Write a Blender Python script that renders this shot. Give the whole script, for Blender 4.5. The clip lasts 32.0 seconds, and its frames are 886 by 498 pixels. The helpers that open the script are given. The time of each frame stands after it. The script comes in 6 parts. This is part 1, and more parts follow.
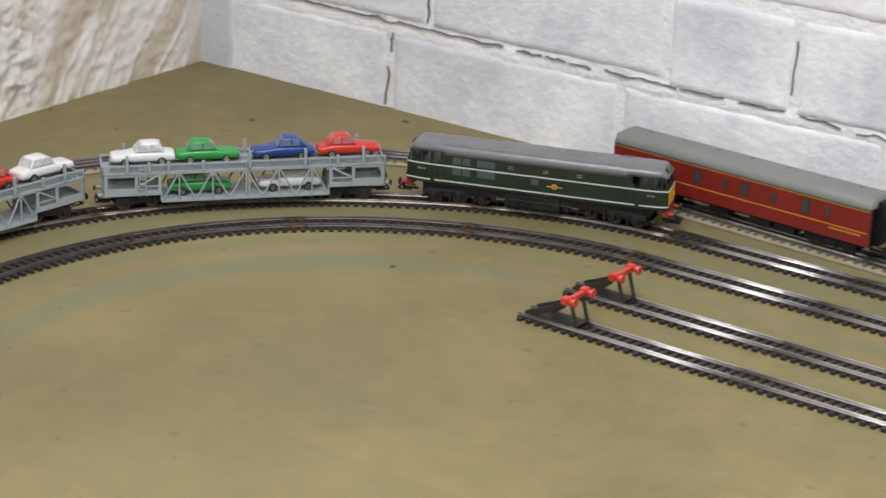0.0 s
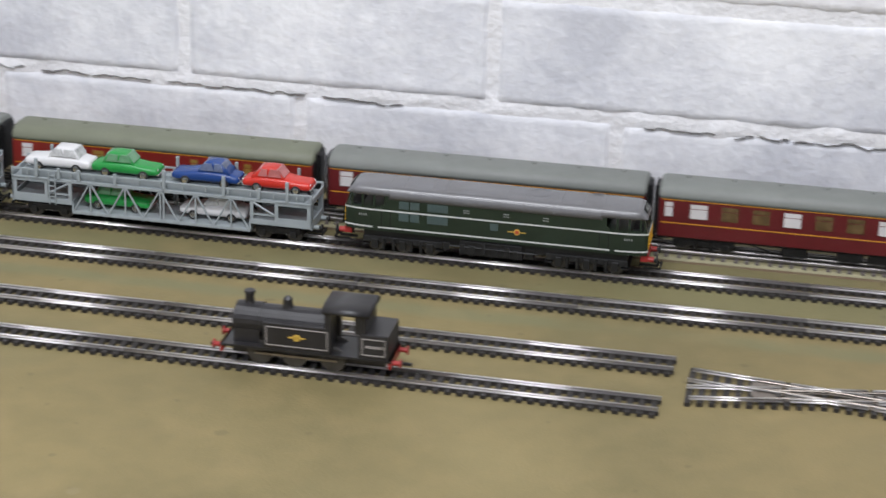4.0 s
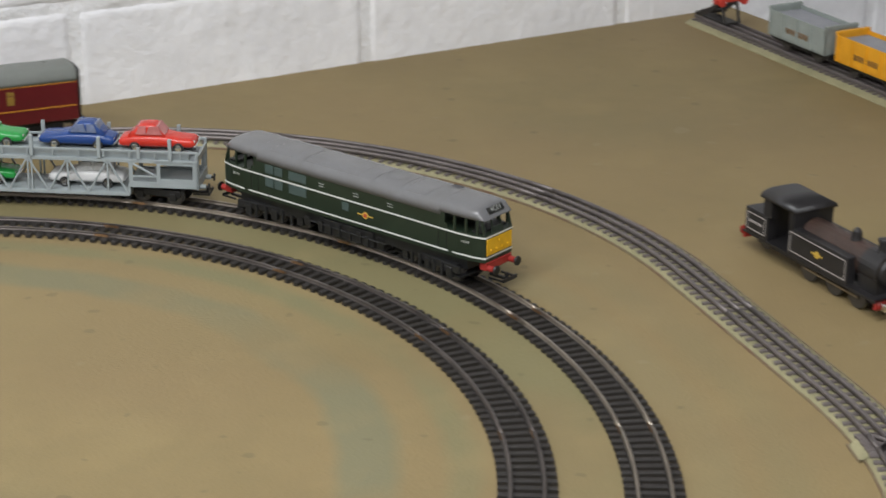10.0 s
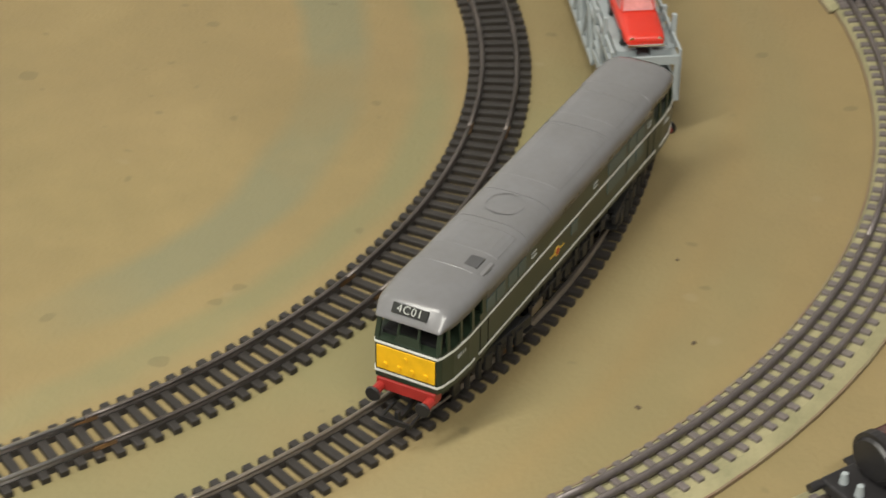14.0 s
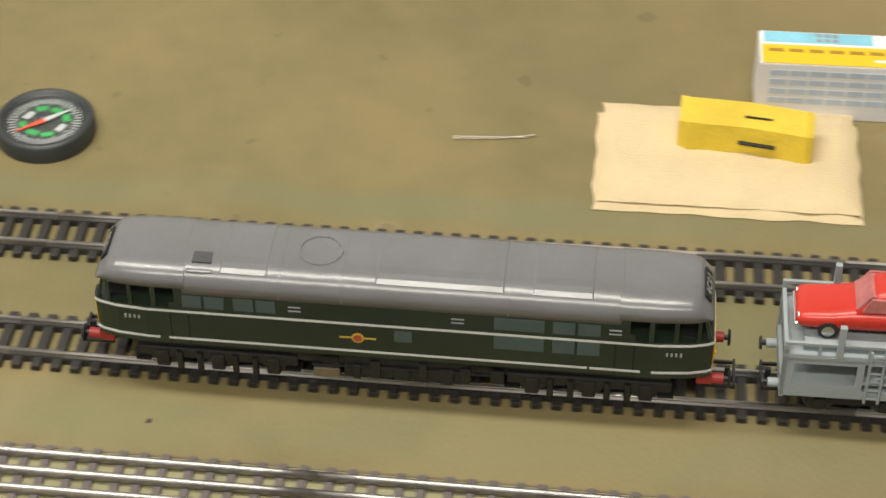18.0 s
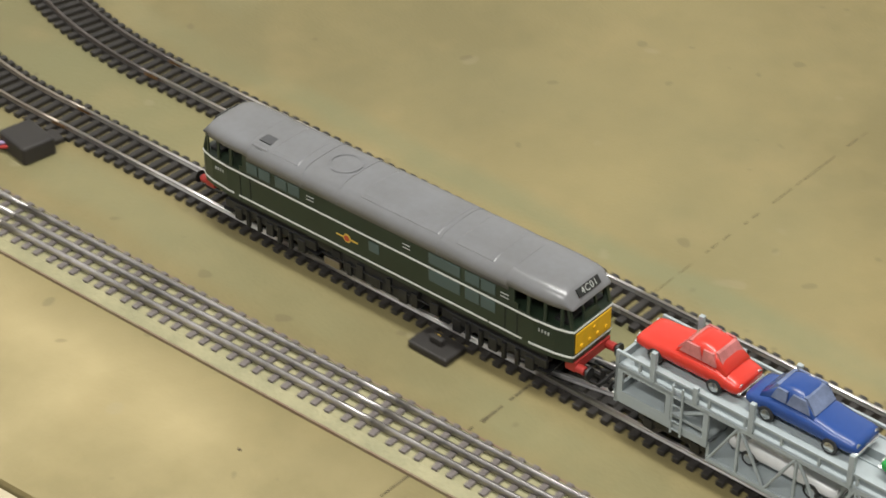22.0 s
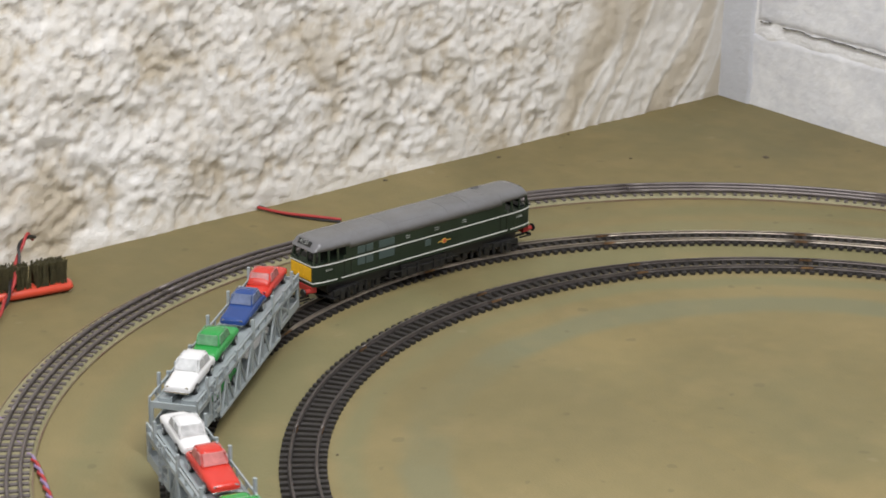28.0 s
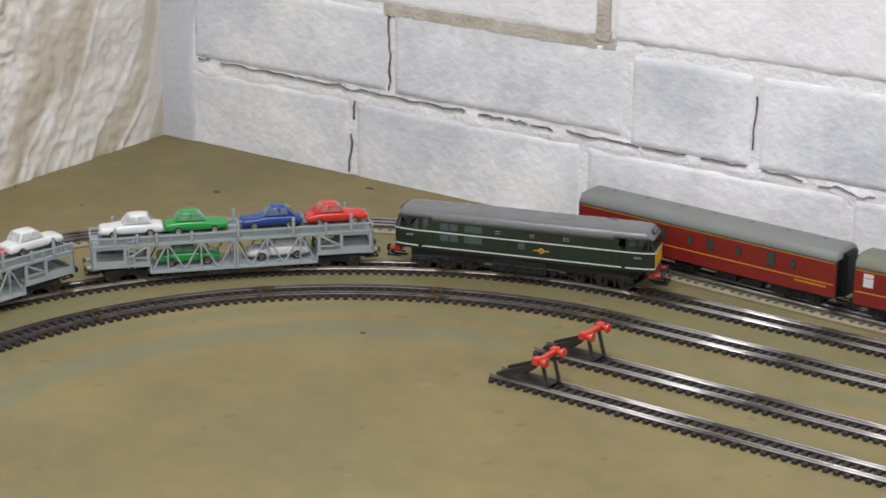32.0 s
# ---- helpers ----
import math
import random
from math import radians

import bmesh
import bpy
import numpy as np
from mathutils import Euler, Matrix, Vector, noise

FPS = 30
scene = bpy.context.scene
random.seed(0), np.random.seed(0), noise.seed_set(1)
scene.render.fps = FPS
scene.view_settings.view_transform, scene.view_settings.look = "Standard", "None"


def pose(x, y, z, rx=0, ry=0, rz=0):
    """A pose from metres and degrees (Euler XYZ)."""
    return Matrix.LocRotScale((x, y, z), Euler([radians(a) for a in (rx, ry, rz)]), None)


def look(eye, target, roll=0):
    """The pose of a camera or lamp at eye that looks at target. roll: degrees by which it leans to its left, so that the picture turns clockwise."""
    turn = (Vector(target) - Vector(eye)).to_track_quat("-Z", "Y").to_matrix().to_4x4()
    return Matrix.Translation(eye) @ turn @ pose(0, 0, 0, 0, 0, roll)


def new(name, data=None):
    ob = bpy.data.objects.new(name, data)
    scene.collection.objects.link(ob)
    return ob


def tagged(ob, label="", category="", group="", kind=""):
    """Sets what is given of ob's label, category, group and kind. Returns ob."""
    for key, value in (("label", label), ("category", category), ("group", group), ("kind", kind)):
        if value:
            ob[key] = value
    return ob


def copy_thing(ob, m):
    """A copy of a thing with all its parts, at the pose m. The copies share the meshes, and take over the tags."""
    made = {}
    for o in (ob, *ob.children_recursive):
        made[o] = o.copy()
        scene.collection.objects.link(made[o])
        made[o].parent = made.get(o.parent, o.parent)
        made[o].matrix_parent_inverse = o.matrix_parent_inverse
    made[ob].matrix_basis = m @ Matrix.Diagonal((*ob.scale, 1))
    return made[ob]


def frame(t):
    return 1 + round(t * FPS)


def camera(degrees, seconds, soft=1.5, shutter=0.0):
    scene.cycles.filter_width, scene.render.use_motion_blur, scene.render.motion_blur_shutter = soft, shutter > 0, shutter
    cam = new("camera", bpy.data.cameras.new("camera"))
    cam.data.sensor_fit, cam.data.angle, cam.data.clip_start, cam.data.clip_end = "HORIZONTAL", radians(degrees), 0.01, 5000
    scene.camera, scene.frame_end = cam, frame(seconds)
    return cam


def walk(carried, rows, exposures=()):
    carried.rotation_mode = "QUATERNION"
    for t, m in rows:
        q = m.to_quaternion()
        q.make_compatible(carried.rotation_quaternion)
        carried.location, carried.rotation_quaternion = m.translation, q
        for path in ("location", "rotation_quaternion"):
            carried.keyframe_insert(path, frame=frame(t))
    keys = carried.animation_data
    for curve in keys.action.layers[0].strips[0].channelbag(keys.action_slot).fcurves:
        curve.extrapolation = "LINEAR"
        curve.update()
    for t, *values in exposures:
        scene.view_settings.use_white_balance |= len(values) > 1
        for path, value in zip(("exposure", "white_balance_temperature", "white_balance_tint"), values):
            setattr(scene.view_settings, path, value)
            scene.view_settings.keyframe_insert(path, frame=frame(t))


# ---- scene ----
cam = camera(23.78, 32.0, soft=1.6, shutter=0.4)
PATH = [
    (0, (0.2308, -0.6022, 0.6249), (-0.3064, 0.1621, 0.2681), 1.80),
    (0.5, (0.2305, -0.5982, 0.6220), (-0.2750, 0.1884, 0.2675), 1.08),
    (1, (0.2339, -0.5974, 0.6219), (-0.2397, 0.2095, 0.2690), 0.65),
    (1.5, (0.2326, -0.5968, 0.6207), (-0.2019, 0.2329, 0.2704), 0.79),
    (2, (0.2305, -0.5995, 0.6228), (-0.1618, 0.2503, 0.2710), 0.88),
    (2.5, (0.2324, -0.5974, 0.6219), (-0.1114, 0.2694, 0.2607), 1.04),
    (3, (0.2396, -0.5973, 0.6177), (-0.0514, 0.2872, 0.2528), 1.08),
    (3.5, (0.2434, -0.5982, 0.6135), (0.0110, 0.3023, 0.2459), 1.44),
    (4, (0.2400, -0.5982, 0.6086), (0.0711, 0.3147, 0.2370), 1.61),
    (4.5, (0.2321, -0.6042, 0.6028), (0.1279, 0.3176, 0.2294), 2.17),
    (6.5, (0.2607, -0.5854, 0.6003), (0.3544, 0.3325, 0.2146), 1.94),
    (7, (0.2686, -0.5892, 0.5973), (0.4122, 0.3233, 0.2142), 1.74),
    (7.5, (0.2728, -0.5919, 0.5970), (0.4690, 0.3114, 0.2153), 1.46),
    (8, (0.2783, -0.5911, 0.5932), (0.5325, 0.2990, 0.2149), 1.07),
    (8.5, (0.2939, -0.5946, 0.5804), (0.6075, 0.2806, 0.2120), 0.84),
    (9, (0.3133, -0.5925, 0.5576), (0.6861, 0.2636, 0.1995), 0.76),
    (9.5, (0.3356, -0.5855, 0.5366), (0.7623, 0.2460, 0.1807), 0.61),
    (10, (0.3466, -0.5851, 0.5255), (0.8207, 0.2160, 0.1601), 0.72),
    (10.5, (0.3491, -0.5865, 0.5214), (0.8623, 0.1832, 0.1419), 0.96),
    (11, (0.3446, -0.5807, 0.5200), (0.8779, 0.1638, 0.1183), 0.68),
    (11.5, (0.3422, -0.5733, 0.5188), (0.8851, 0.1487, 0.0899), 0.45),
    (12, (0.3425, -0.5710, 0.5168), (0.8923, 0.1361, 0.0722), 0.39),
    (12.5, (0.3439, -0.5687, 0.5152), (0.8891, 0.1265, 0.0468), 0.30),
    (13, (0.3379, -0.5616, 0.5133), (0.8642, 0.1230, 0.0090), 0.18),
    (13.5, (0.3333, -0.5597, 0.5148), (0.8283, 0.1296, -0.0141), 0.10),
    (14, (0.3319, -0.5521, 0.5328), (0.7879, 0.1393, -0.0275), 0.39),
    (14.5, (0.3370, -0.5653, 0.5525), (0.7214, 0.1419, -0.0409), -1.08),
    (15, (0.3324, -0.5948, 0.5739), (0.6560, 0.1291, -0.0353), 1.81),
    (15.5, (0.3317, -0.5857, 0.5922), (0.5911, 0.1326, -0.0533), 2.61),
    (17.5, (0.3248, -0.5789, 0.5790), (0.3058, 0.1708, -0.0825), -0.55),
    (18, (0.3079, -0.5750, 0.5828), (0.2365, 0.1673, -0.0835), -0.15),
    (18.5, (0.2987, -0.5746, 0.5820), (0.1543, 0.1626, -0.0780), -0.01),
    (19, (0.2904, -0.5753, 0.5790), (0.0791, 0.1489, -0.0773), 0.00),
    (19.5, (0.2732, -0.5783, 0.5789), (-0.0053, 0.1279, -0.0721), 0.07),
    (20, (0.2465, -0.5775, 0.5837), (-0.1133, 0.1050, -0.0526), 0.07),
    (20.5, (0.2355, -0.5799, 0.5915), (-0.1748, 0.0840, -0.0337), 1.29),
    (21, (0.2307, -0.5833, 0.6019), (-0.2219, 0.0663, -0.0091), 0.95),
    (21.5, (0.2231, -0.5874, 0.6086), (-0.2727, 0.0398, 0.0079), 0.06),
    (22, (0.2186, -0.5923, 0.6108), (-0.3204, 0.0156, 0.0277), -0.19),
    (22.5, (0.2179, -0.5944, 0.6117), (-0.3646, -0.0033, 0.0538), -0.06),
    (23, (0.2129, -0.5982, 0.6166), (-0.4126, -0.0268, 0.0854), 0.72),
    (23.5, (0.2095, -0.6048, 0.6209), (-0.4533, -0.0550, 0.1125), 1.27),
    (24, (0.2119, -0.6053, 0.6225), (-0.4848, -0.0773, 0.1368), 0.87),
    (24.5, (0.2134, -0.6095, 0.6217), (-0.5050, -0.0865, 0.1632), 0.91),
    (26.5, (0.2142, -0.6232, 0.6343), (-0.5264, -0.0801, 0.2385), 0.83),
    (27, (0.2205, -0.6221, 0.6361), (-0.5272, -0.0728, 0.2630), 0.46),
    (27.5, (0.2231, -0.6173, 0.6353), (-0.5105, -0.0396, 0.2774), 0.78),
    (28, (0.2230, -0.6159, 0.6329), (-0.4873, -0.0054, 0.2826), 1.02),
    (28.5, (0.2243, -0.6156, 0.6263), (-0.4780, 0.0113, 0.2890), 0.60),
    (29, (0.2284, -0.6090, 0.6201), (-0.4547, 0.0437, 0.2925), 0.53),
    (29.5, (0.2264, -0.6116, 0.6250), (-0.4410, 0.0586, 0.3002), 0.29),
    (30, (0.2299, -0.6087, 0.6255), (-0.4111, 0.0895, 0.3065), 0.39),
    (30.5, (0.2337, -0.6069, 0.6257), (-0.3598, 0.1301, 0.3025), 0.61),
    (31, (0.2294, -0.6071, 0.6275), (-0.3288, 0.1553, 0.3002), 0.06),
    (31.5, (0.2284, -0.6087, 0.6242), (-0.3150, 0.1656, 0.3000), 0.09),
    (32, (0.2312, -0.6096, 0.6258), (-0.2983, 0.1731, 0.2987), 0.27),
]
# The film's own exposure and white balance drift as walls come and go from view: stops, kelvin, tint.
DRIFT = [(0, -0.10, 6500, 11), (2, -0.12, 6350, 12), (4, -0.17, 6250, 12), (7, -0.17, 6150, 13), (9, -0.03, 6400, 11), (10, 0.0, 6500, 8), (11.5, 0.04, 7000, 7), (13, 0.05, 7200, 6), (15, 0.0, 7400, 6), (17.7, -0.33, 7400, 7), (19, -0.2, 7100, 6), (20, -0.1, 6900, 6), (22, -0.08, 6900, 6), (23, -0.14, 7100, 6), (24, -0.14, 7200, 5), (27, -0.12, 6650, 9), (29, -0.11, 6600, 11), (30, -0.15, 6550, 11), (32, -0.18, 6450, 11)]
walk(cam, [(t, look(eye, target, roll)) for t, eye, target, roll in PATH], DRIFT)


# ---- light ----
world = bpy.data.worlds.new("room")
scene.world = world
world.use_nodes = True
world.node_tree.nodes["Background"].inputs[0].default_value = (0.9, 0.93, 1.0, 1)
world.node_tree.nodes["Background"].inputs[1].default_value = 0.35
scene.view_settings.exposure = 0.0


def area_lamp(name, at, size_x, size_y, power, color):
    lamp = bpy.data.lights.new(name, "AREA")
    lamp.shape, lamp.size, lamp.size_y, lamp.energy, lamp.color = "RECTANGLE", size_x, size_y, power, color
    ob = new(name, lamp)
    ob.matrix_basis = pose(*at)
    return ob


# Neither lamp is in view; the first is assumed from rail highlights and shadows.
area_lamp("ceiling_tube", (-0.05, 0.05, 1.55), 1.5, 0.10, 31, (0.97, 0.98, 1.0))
# Added behind the viewpoint to brighten the front board and the walls.
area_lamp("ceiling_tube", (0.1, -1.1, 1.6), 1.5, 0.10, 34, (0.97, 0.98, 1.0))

# ---- materials ----


def material(name, color, rough=0.6, metal=0.0, vary=0.12, scale=60.0, bump=0.0, bump_scale=400.0, second=None, spread=0.5, spec=0.5, relief=0.002):
    """Principled surface whose colour wanders at two scales, with fine relief. Scales are per metre."""
    m = bpy.data.materials.new(name)
    m.use_nodes = True
    nt = m.node_tree
    bsdf = nt.nodes["Principled BSDF"]
    bsdf.inputs["Roughness"].default_value = rough
    bsdf.inputs["Metallic"].default_value = metal
    bsdf.inputs["Specular IOR Level"].default_value = spec
    coord = nt.nodes.new("ShaderNodeTexCoord")
    big = nt.nodes.new("ShaderNodeTexNoise")
    big.inputs["Scale"].default_value, big.inputs["Detail"].default_value = scale, 6
    fine = nt.nodes.new("ShaderNodeTexNoise")
    fine.inputs["Scale"].default_value, fine.inputs["Detail"].default_value = scale * 9, 4
    for n in (big, fine):
        nt.links.new(coord.outputs["Object"], n.inputs["Vector"])
    mix = nt.nodes.new("ShaderNodeMath")
    mix.operation = "MULTIPLY_ADD"
    mix.inputs[1].default_value = 0.35
    nt.links.new(fine.outputs["Fac"], mix.inputs[0])
    nt.links.new(big.outputs["Fac"], mix.inputs[2])
    ramp = nt.nodes.new("ShaderNodeValToRGB")
    c2 = second or tuple(c * (1 - vary) for c in color)
    c1 = color if second else tuple(min(1, c * (1 + vary)) for c in color)
    ramp.color_ramp.elements[0].color, ramp.color_ramp.elements[1].color = (*c2, 1), (*c1, 1)
    ramp.color_ramp.elements[0].position, ramp.color_ramp.elements[1].position = 0.68 - spread * 0.4, 0.68 + spread * 0.4
    nt.links.new(mix.outputs[0], ramp.inputs[0])
    nt.links.new(ramp.outputs[0], bsdf.inputs["Base Color"])
    if bump:
        grain = nt.nodes.new("ShaderNodeTexNoise")
        grain.inputs["Scale"].default_value, grain.inputs["Detail"].default_value = bump_scale, 5
        nt.links.new(coord.outputs["Object"], grain.inputs["Vector"])
        bm_ = nt.nodes.new("ShaderNodeBump")
        bm_.inputs["Strength"].default_value, bm_.inputs["Distance"].default_value = bump, relief
        nt.links.new(grain.outputs["Fac"], bm_.inputs["Height"])
        nt.links.new(bm_.outputs[0], bsdf.inputs["Normal"])
    return m


M_BLOCK = material("whitewashed_block", (0.78, 0.78, 0.80), 0.8, vary=0.06, scale=9, bump=0.7, bump_scale=120)
M_SLEEPER = material("black_plastic", (0.020, 0.017, 0.015), 0.6, vary=0.2, scale=80)
M_RAIL = material("nickel_rail", (0.66, 0.64, 0.62), 0.29, 1.0, vary=0.10, scale=30)
M_DULLRAIL = material("dull_steel_rail", (0.34, 0.30, 0.26), 0.4, 1.0, vary=0.2, scale=30)
M_TINPLATE = material("grey_track_base", (0.19, 0.185, 0.18), 0.5, vary=0.15, scale=40)
M_GREEN = material("dark_green_paint", (0.016, 0.027, 0.016), 0.32, vary=0.15, scale=40)
M_ROOFGREY = material("roof_grey_plastic", (0.150, 0.150, 0.158), 0.27, second=(0.128, 0.126, 0.128), scale=35, spread=0.6, bump=0.12, bump_scale=90, spec=0.7)
M_DIMWHITE = material("faded_white_transfer", (0.34, 0.35, 0.33), 0.5, vary=0.15, scale=300)
M_WHITE = material("white_lining", (0.62, 0.63, 0.60), 0.5, vary=0.05)
M_YELLOW = material("warning_yellow", (0.72, 0.40, 0.012), 0.5, vary=0.08, scale=200)
M_RED = material("buffer_red", (0.30, 0.022, 0.018), 0.45, vary=0.1)
M_BLACK = material("underframe_black", (0.009, 0.009, 0.0095), 0.5, vary=0.3, scale=150)
M_GLASS = material("dull_window", (0.05, 0.055, 0.05), 0.15, vary=0.2, scale=80)
M_PANEL = material("grey_green_panel", (0.058, 0.086, 0.082), 0.4, vary=0.06)
M_CARRIER = material("pale_grey_plastic", (0.30, 0.335, 0.345), 0.42, vary=0.05, scale=60)
M_MAROON = material("maroon_paint", (0.105, 0.009, 0.011), 0.35, vary=0.12, scale=40)
M_COACHROOF = material("coach_roof_grey", (0.175, 0.185, 0.170), 0.55, vary=0.07, scale=40)
M_OLIVEROOF = material("coach_roof_olive", (0.160, 0.170, 0.120), 0.55, vary=0.07, scale=40)

# ---- building helpers ----


def obj(name, bm, mat, parent=None, label="", smooth=False):
    me = bpy.data.meshes.new(name)
    bm.normal_update()
    bm.to_mesh(me)
    bm.free()
    for m in mat if isinstance(mat, (list, tuple)) else (mat,):
        me.materials.append(m)
    if smooth:
        for p in me.polygons:
            p.use_smooth = True
    ob = new(name, me)
    if parent:
        ob.parent = parent
    return tagged(ob, label)


def part(name, bm, mat, parent, label="", smooth=False):
    return obj(name, bm, mat, parent, label, smooth)


def base(name, label, category, group="", kind=""):
    return tagged(new(name), label, category, group, kind)


def box(bm, x0, x1, y0, y1, z0, z1, bevel=0.0):
    vs = [bm.verts.new((x, y, z)) for x in (x0, x1) for y in (y0, y1) for z in (z0, z1)]
    fs = [bm.faces.new([vs[i] for i in f]) for f in ((0, 1, 3, 2), (4, 6, 7, 5), (0, 4, 5, 1), (2, 3, 7, 6), (0, 2, 6, 4), (1, 5, 7, 3))]
    if bevel:
        es = list({e for f in fs for e in f.edges})
        bmesh.ops.bevel(bm, geom=es, offset=bevel, segments=2, affect="EDGES", profile=0.5)
    return bm


def loft(bm, rings):
    """Rings of equal count joined one to the next and closed at both ends."""
    vs = [[bm.verts.new(p) for p in r] for r in rings]
    n = len(vs[0])
    for a, b in zip(vs, vs[1:]):
        for i in range(n):
            bm.faces.new((a[i], a[(i + 1) % n], b[(i + 1) % n], b[i]))
    bm.faces.new(vs[0][::-1])
    bm.faces.new(vs[-1])
    return bm


def rod(bm, a, b, r, seg=10, r2=None):
    a, b = Vector(a), Vector(b)
    d = (b - a).normalized()
    u = d.orthogonal().normalized()
    v = d.cross(u)
    rings = []
    for c, rr in ((a, r), (b, r if r2 is None else r2)):
        rings.append([c + rr * (math.cos(2 * math.pi * i / seg) * u + math.sin(2 * math.pi * i / seg) * v) for i in range(seg)])
    return loft(bm, rings)


def sweep(bm, profile, points):
    """An outline of (across, up) carried along points of (x, y, z, heading)."""
    rings = []
    for x, y, z, h in points:
        nx, ny = -math.sin(h), math.cos(h)
        rings.append([(x + c * nx, y + c * ny, z + u) for c, u in profile])
    return loft(bm, rings)


NEW = bmesh.new

# ---- the plan ----
XL, XR, R2, R1 = -0.575, 0.575, 0.438, 0.371
MID = 0.438
RAIL_TOP = 0.0056


def front_bow(x):
    """The middle oval's front straight bows inwards a little where the points sit; offset and slope."""
    u = (x + 0.12) / 0.44
    if abs(u) >= 1:
        return 0.0, 0.0
    return 0.0062 * math.cos(u * math.pi / 2) ** 2, -0.0062 * math.pi / 2 / 0.44 * math.sin(u * math.pi)


SWELL = {R2: ((0, 0.0), (8, 0.004), (26, 0.0095), (50, 0.0155), (72, 0.0175), (88, 0.0170), (97, 0.0145), (104, 0.0105), (111, 0.0060), (120, 0.0010), (130, -0.0025), (143, -0.0050), (155, -0.0025), (168, 0.0035), (180, 0.0080)), R1: ((0, 0.0), (150, 0.0), (162, 0.0008), (171, 0.0045), (180, 0.0080))}


def west_bulge(a, r=R2):
    """The west curves are not true arcs: how far one lies outside its radius, a radians on from its start."""
    d, w = math.degrees(a), 7.0
    stops = SWELL[r]
    if d <= 0 or d >= 180:
        return float(np.interp(d, *zip(*stops)))
    return float(sum(np.interp(max(0.0, min(180.0, d + k * w / 3)), *zip(*stops)) for k in (-3, -2, -1, 0, 1, 2, 3)) / 7) if 8 < d < 172 else float(np.interp(d, *zip(*stops)))


def back_drift(x):
    """The back straights stand a little further back at their western end; offset and slope."""
    u = max(0.0, min(1.0, (x - XL) / 0.75))
    return 0.008 * (1 - 3 * u * u + 2 * u**3), 0.008 * (6 * u * u - 6 * u) / 0.75


def oval(s, r=R2):
    """Place and heading on an oval, s metres on from the right end of its front straight, clockwise."""
    run, arc = XR - XL, math.pi * r
    s %= 2 * (run + arc)
    if s < run:
        d, k = front_bow(XR - s) if r == R2 else (0.0, 0.0)
        return XR - s, MID - r + d, math.pi + math.atan(k)
    s -= run
    if s < arc:
        a = s / r
        q = r + west_bulge(a, r)
        turn = math.atan((west_bulge(min(math.pi, a + 0.05), r) - west_bulge(max(0.0, a - 0.05), r)) / 0.1 / q)
        return XL - q * math.sin(a), MID - q * math.cos(a), math.pi - a + turn
    s -= arc
    if s < run:
        d, k = back_drift(XL + s)
        return XL + s, MID + r + d, math.atan(k)
    a = (s - run) / r
    return XR + r * math.sin(a), MID + r * math.cos(a), -a


# ---- ground, walls ----
def slab(name, x0, x1, y0, y1, z0, z1, mat, label, category):
    return tagged(obj(name, box(NEW(), x0, x1, y0, y1, z0, z1), mat), label, category, kind="structure")


slab("floor", -3, 4, -2.5, 2.5, -0.95, -0.9, material("dark_floor", (0.06, 0.04, 0.03), 0.8, scale=5), "dark brown room floor under the layout", "floor")
slab("ceiling", -3, 4, -2.5, 2.5, 1.7, 1.75, M_BLOCK, "plain white painted ceiling", "ceiling")
slab("wall_south", -3, 4, -2.5, -2.45, -0.9, 1.7, M_BLOCK, "plain white wall", "wall")
slab("wall_east", 3.0, 3.05, -2.45, 2.5, -0.9, 1.7, M_BLOCK, "plain white wall", "wall")



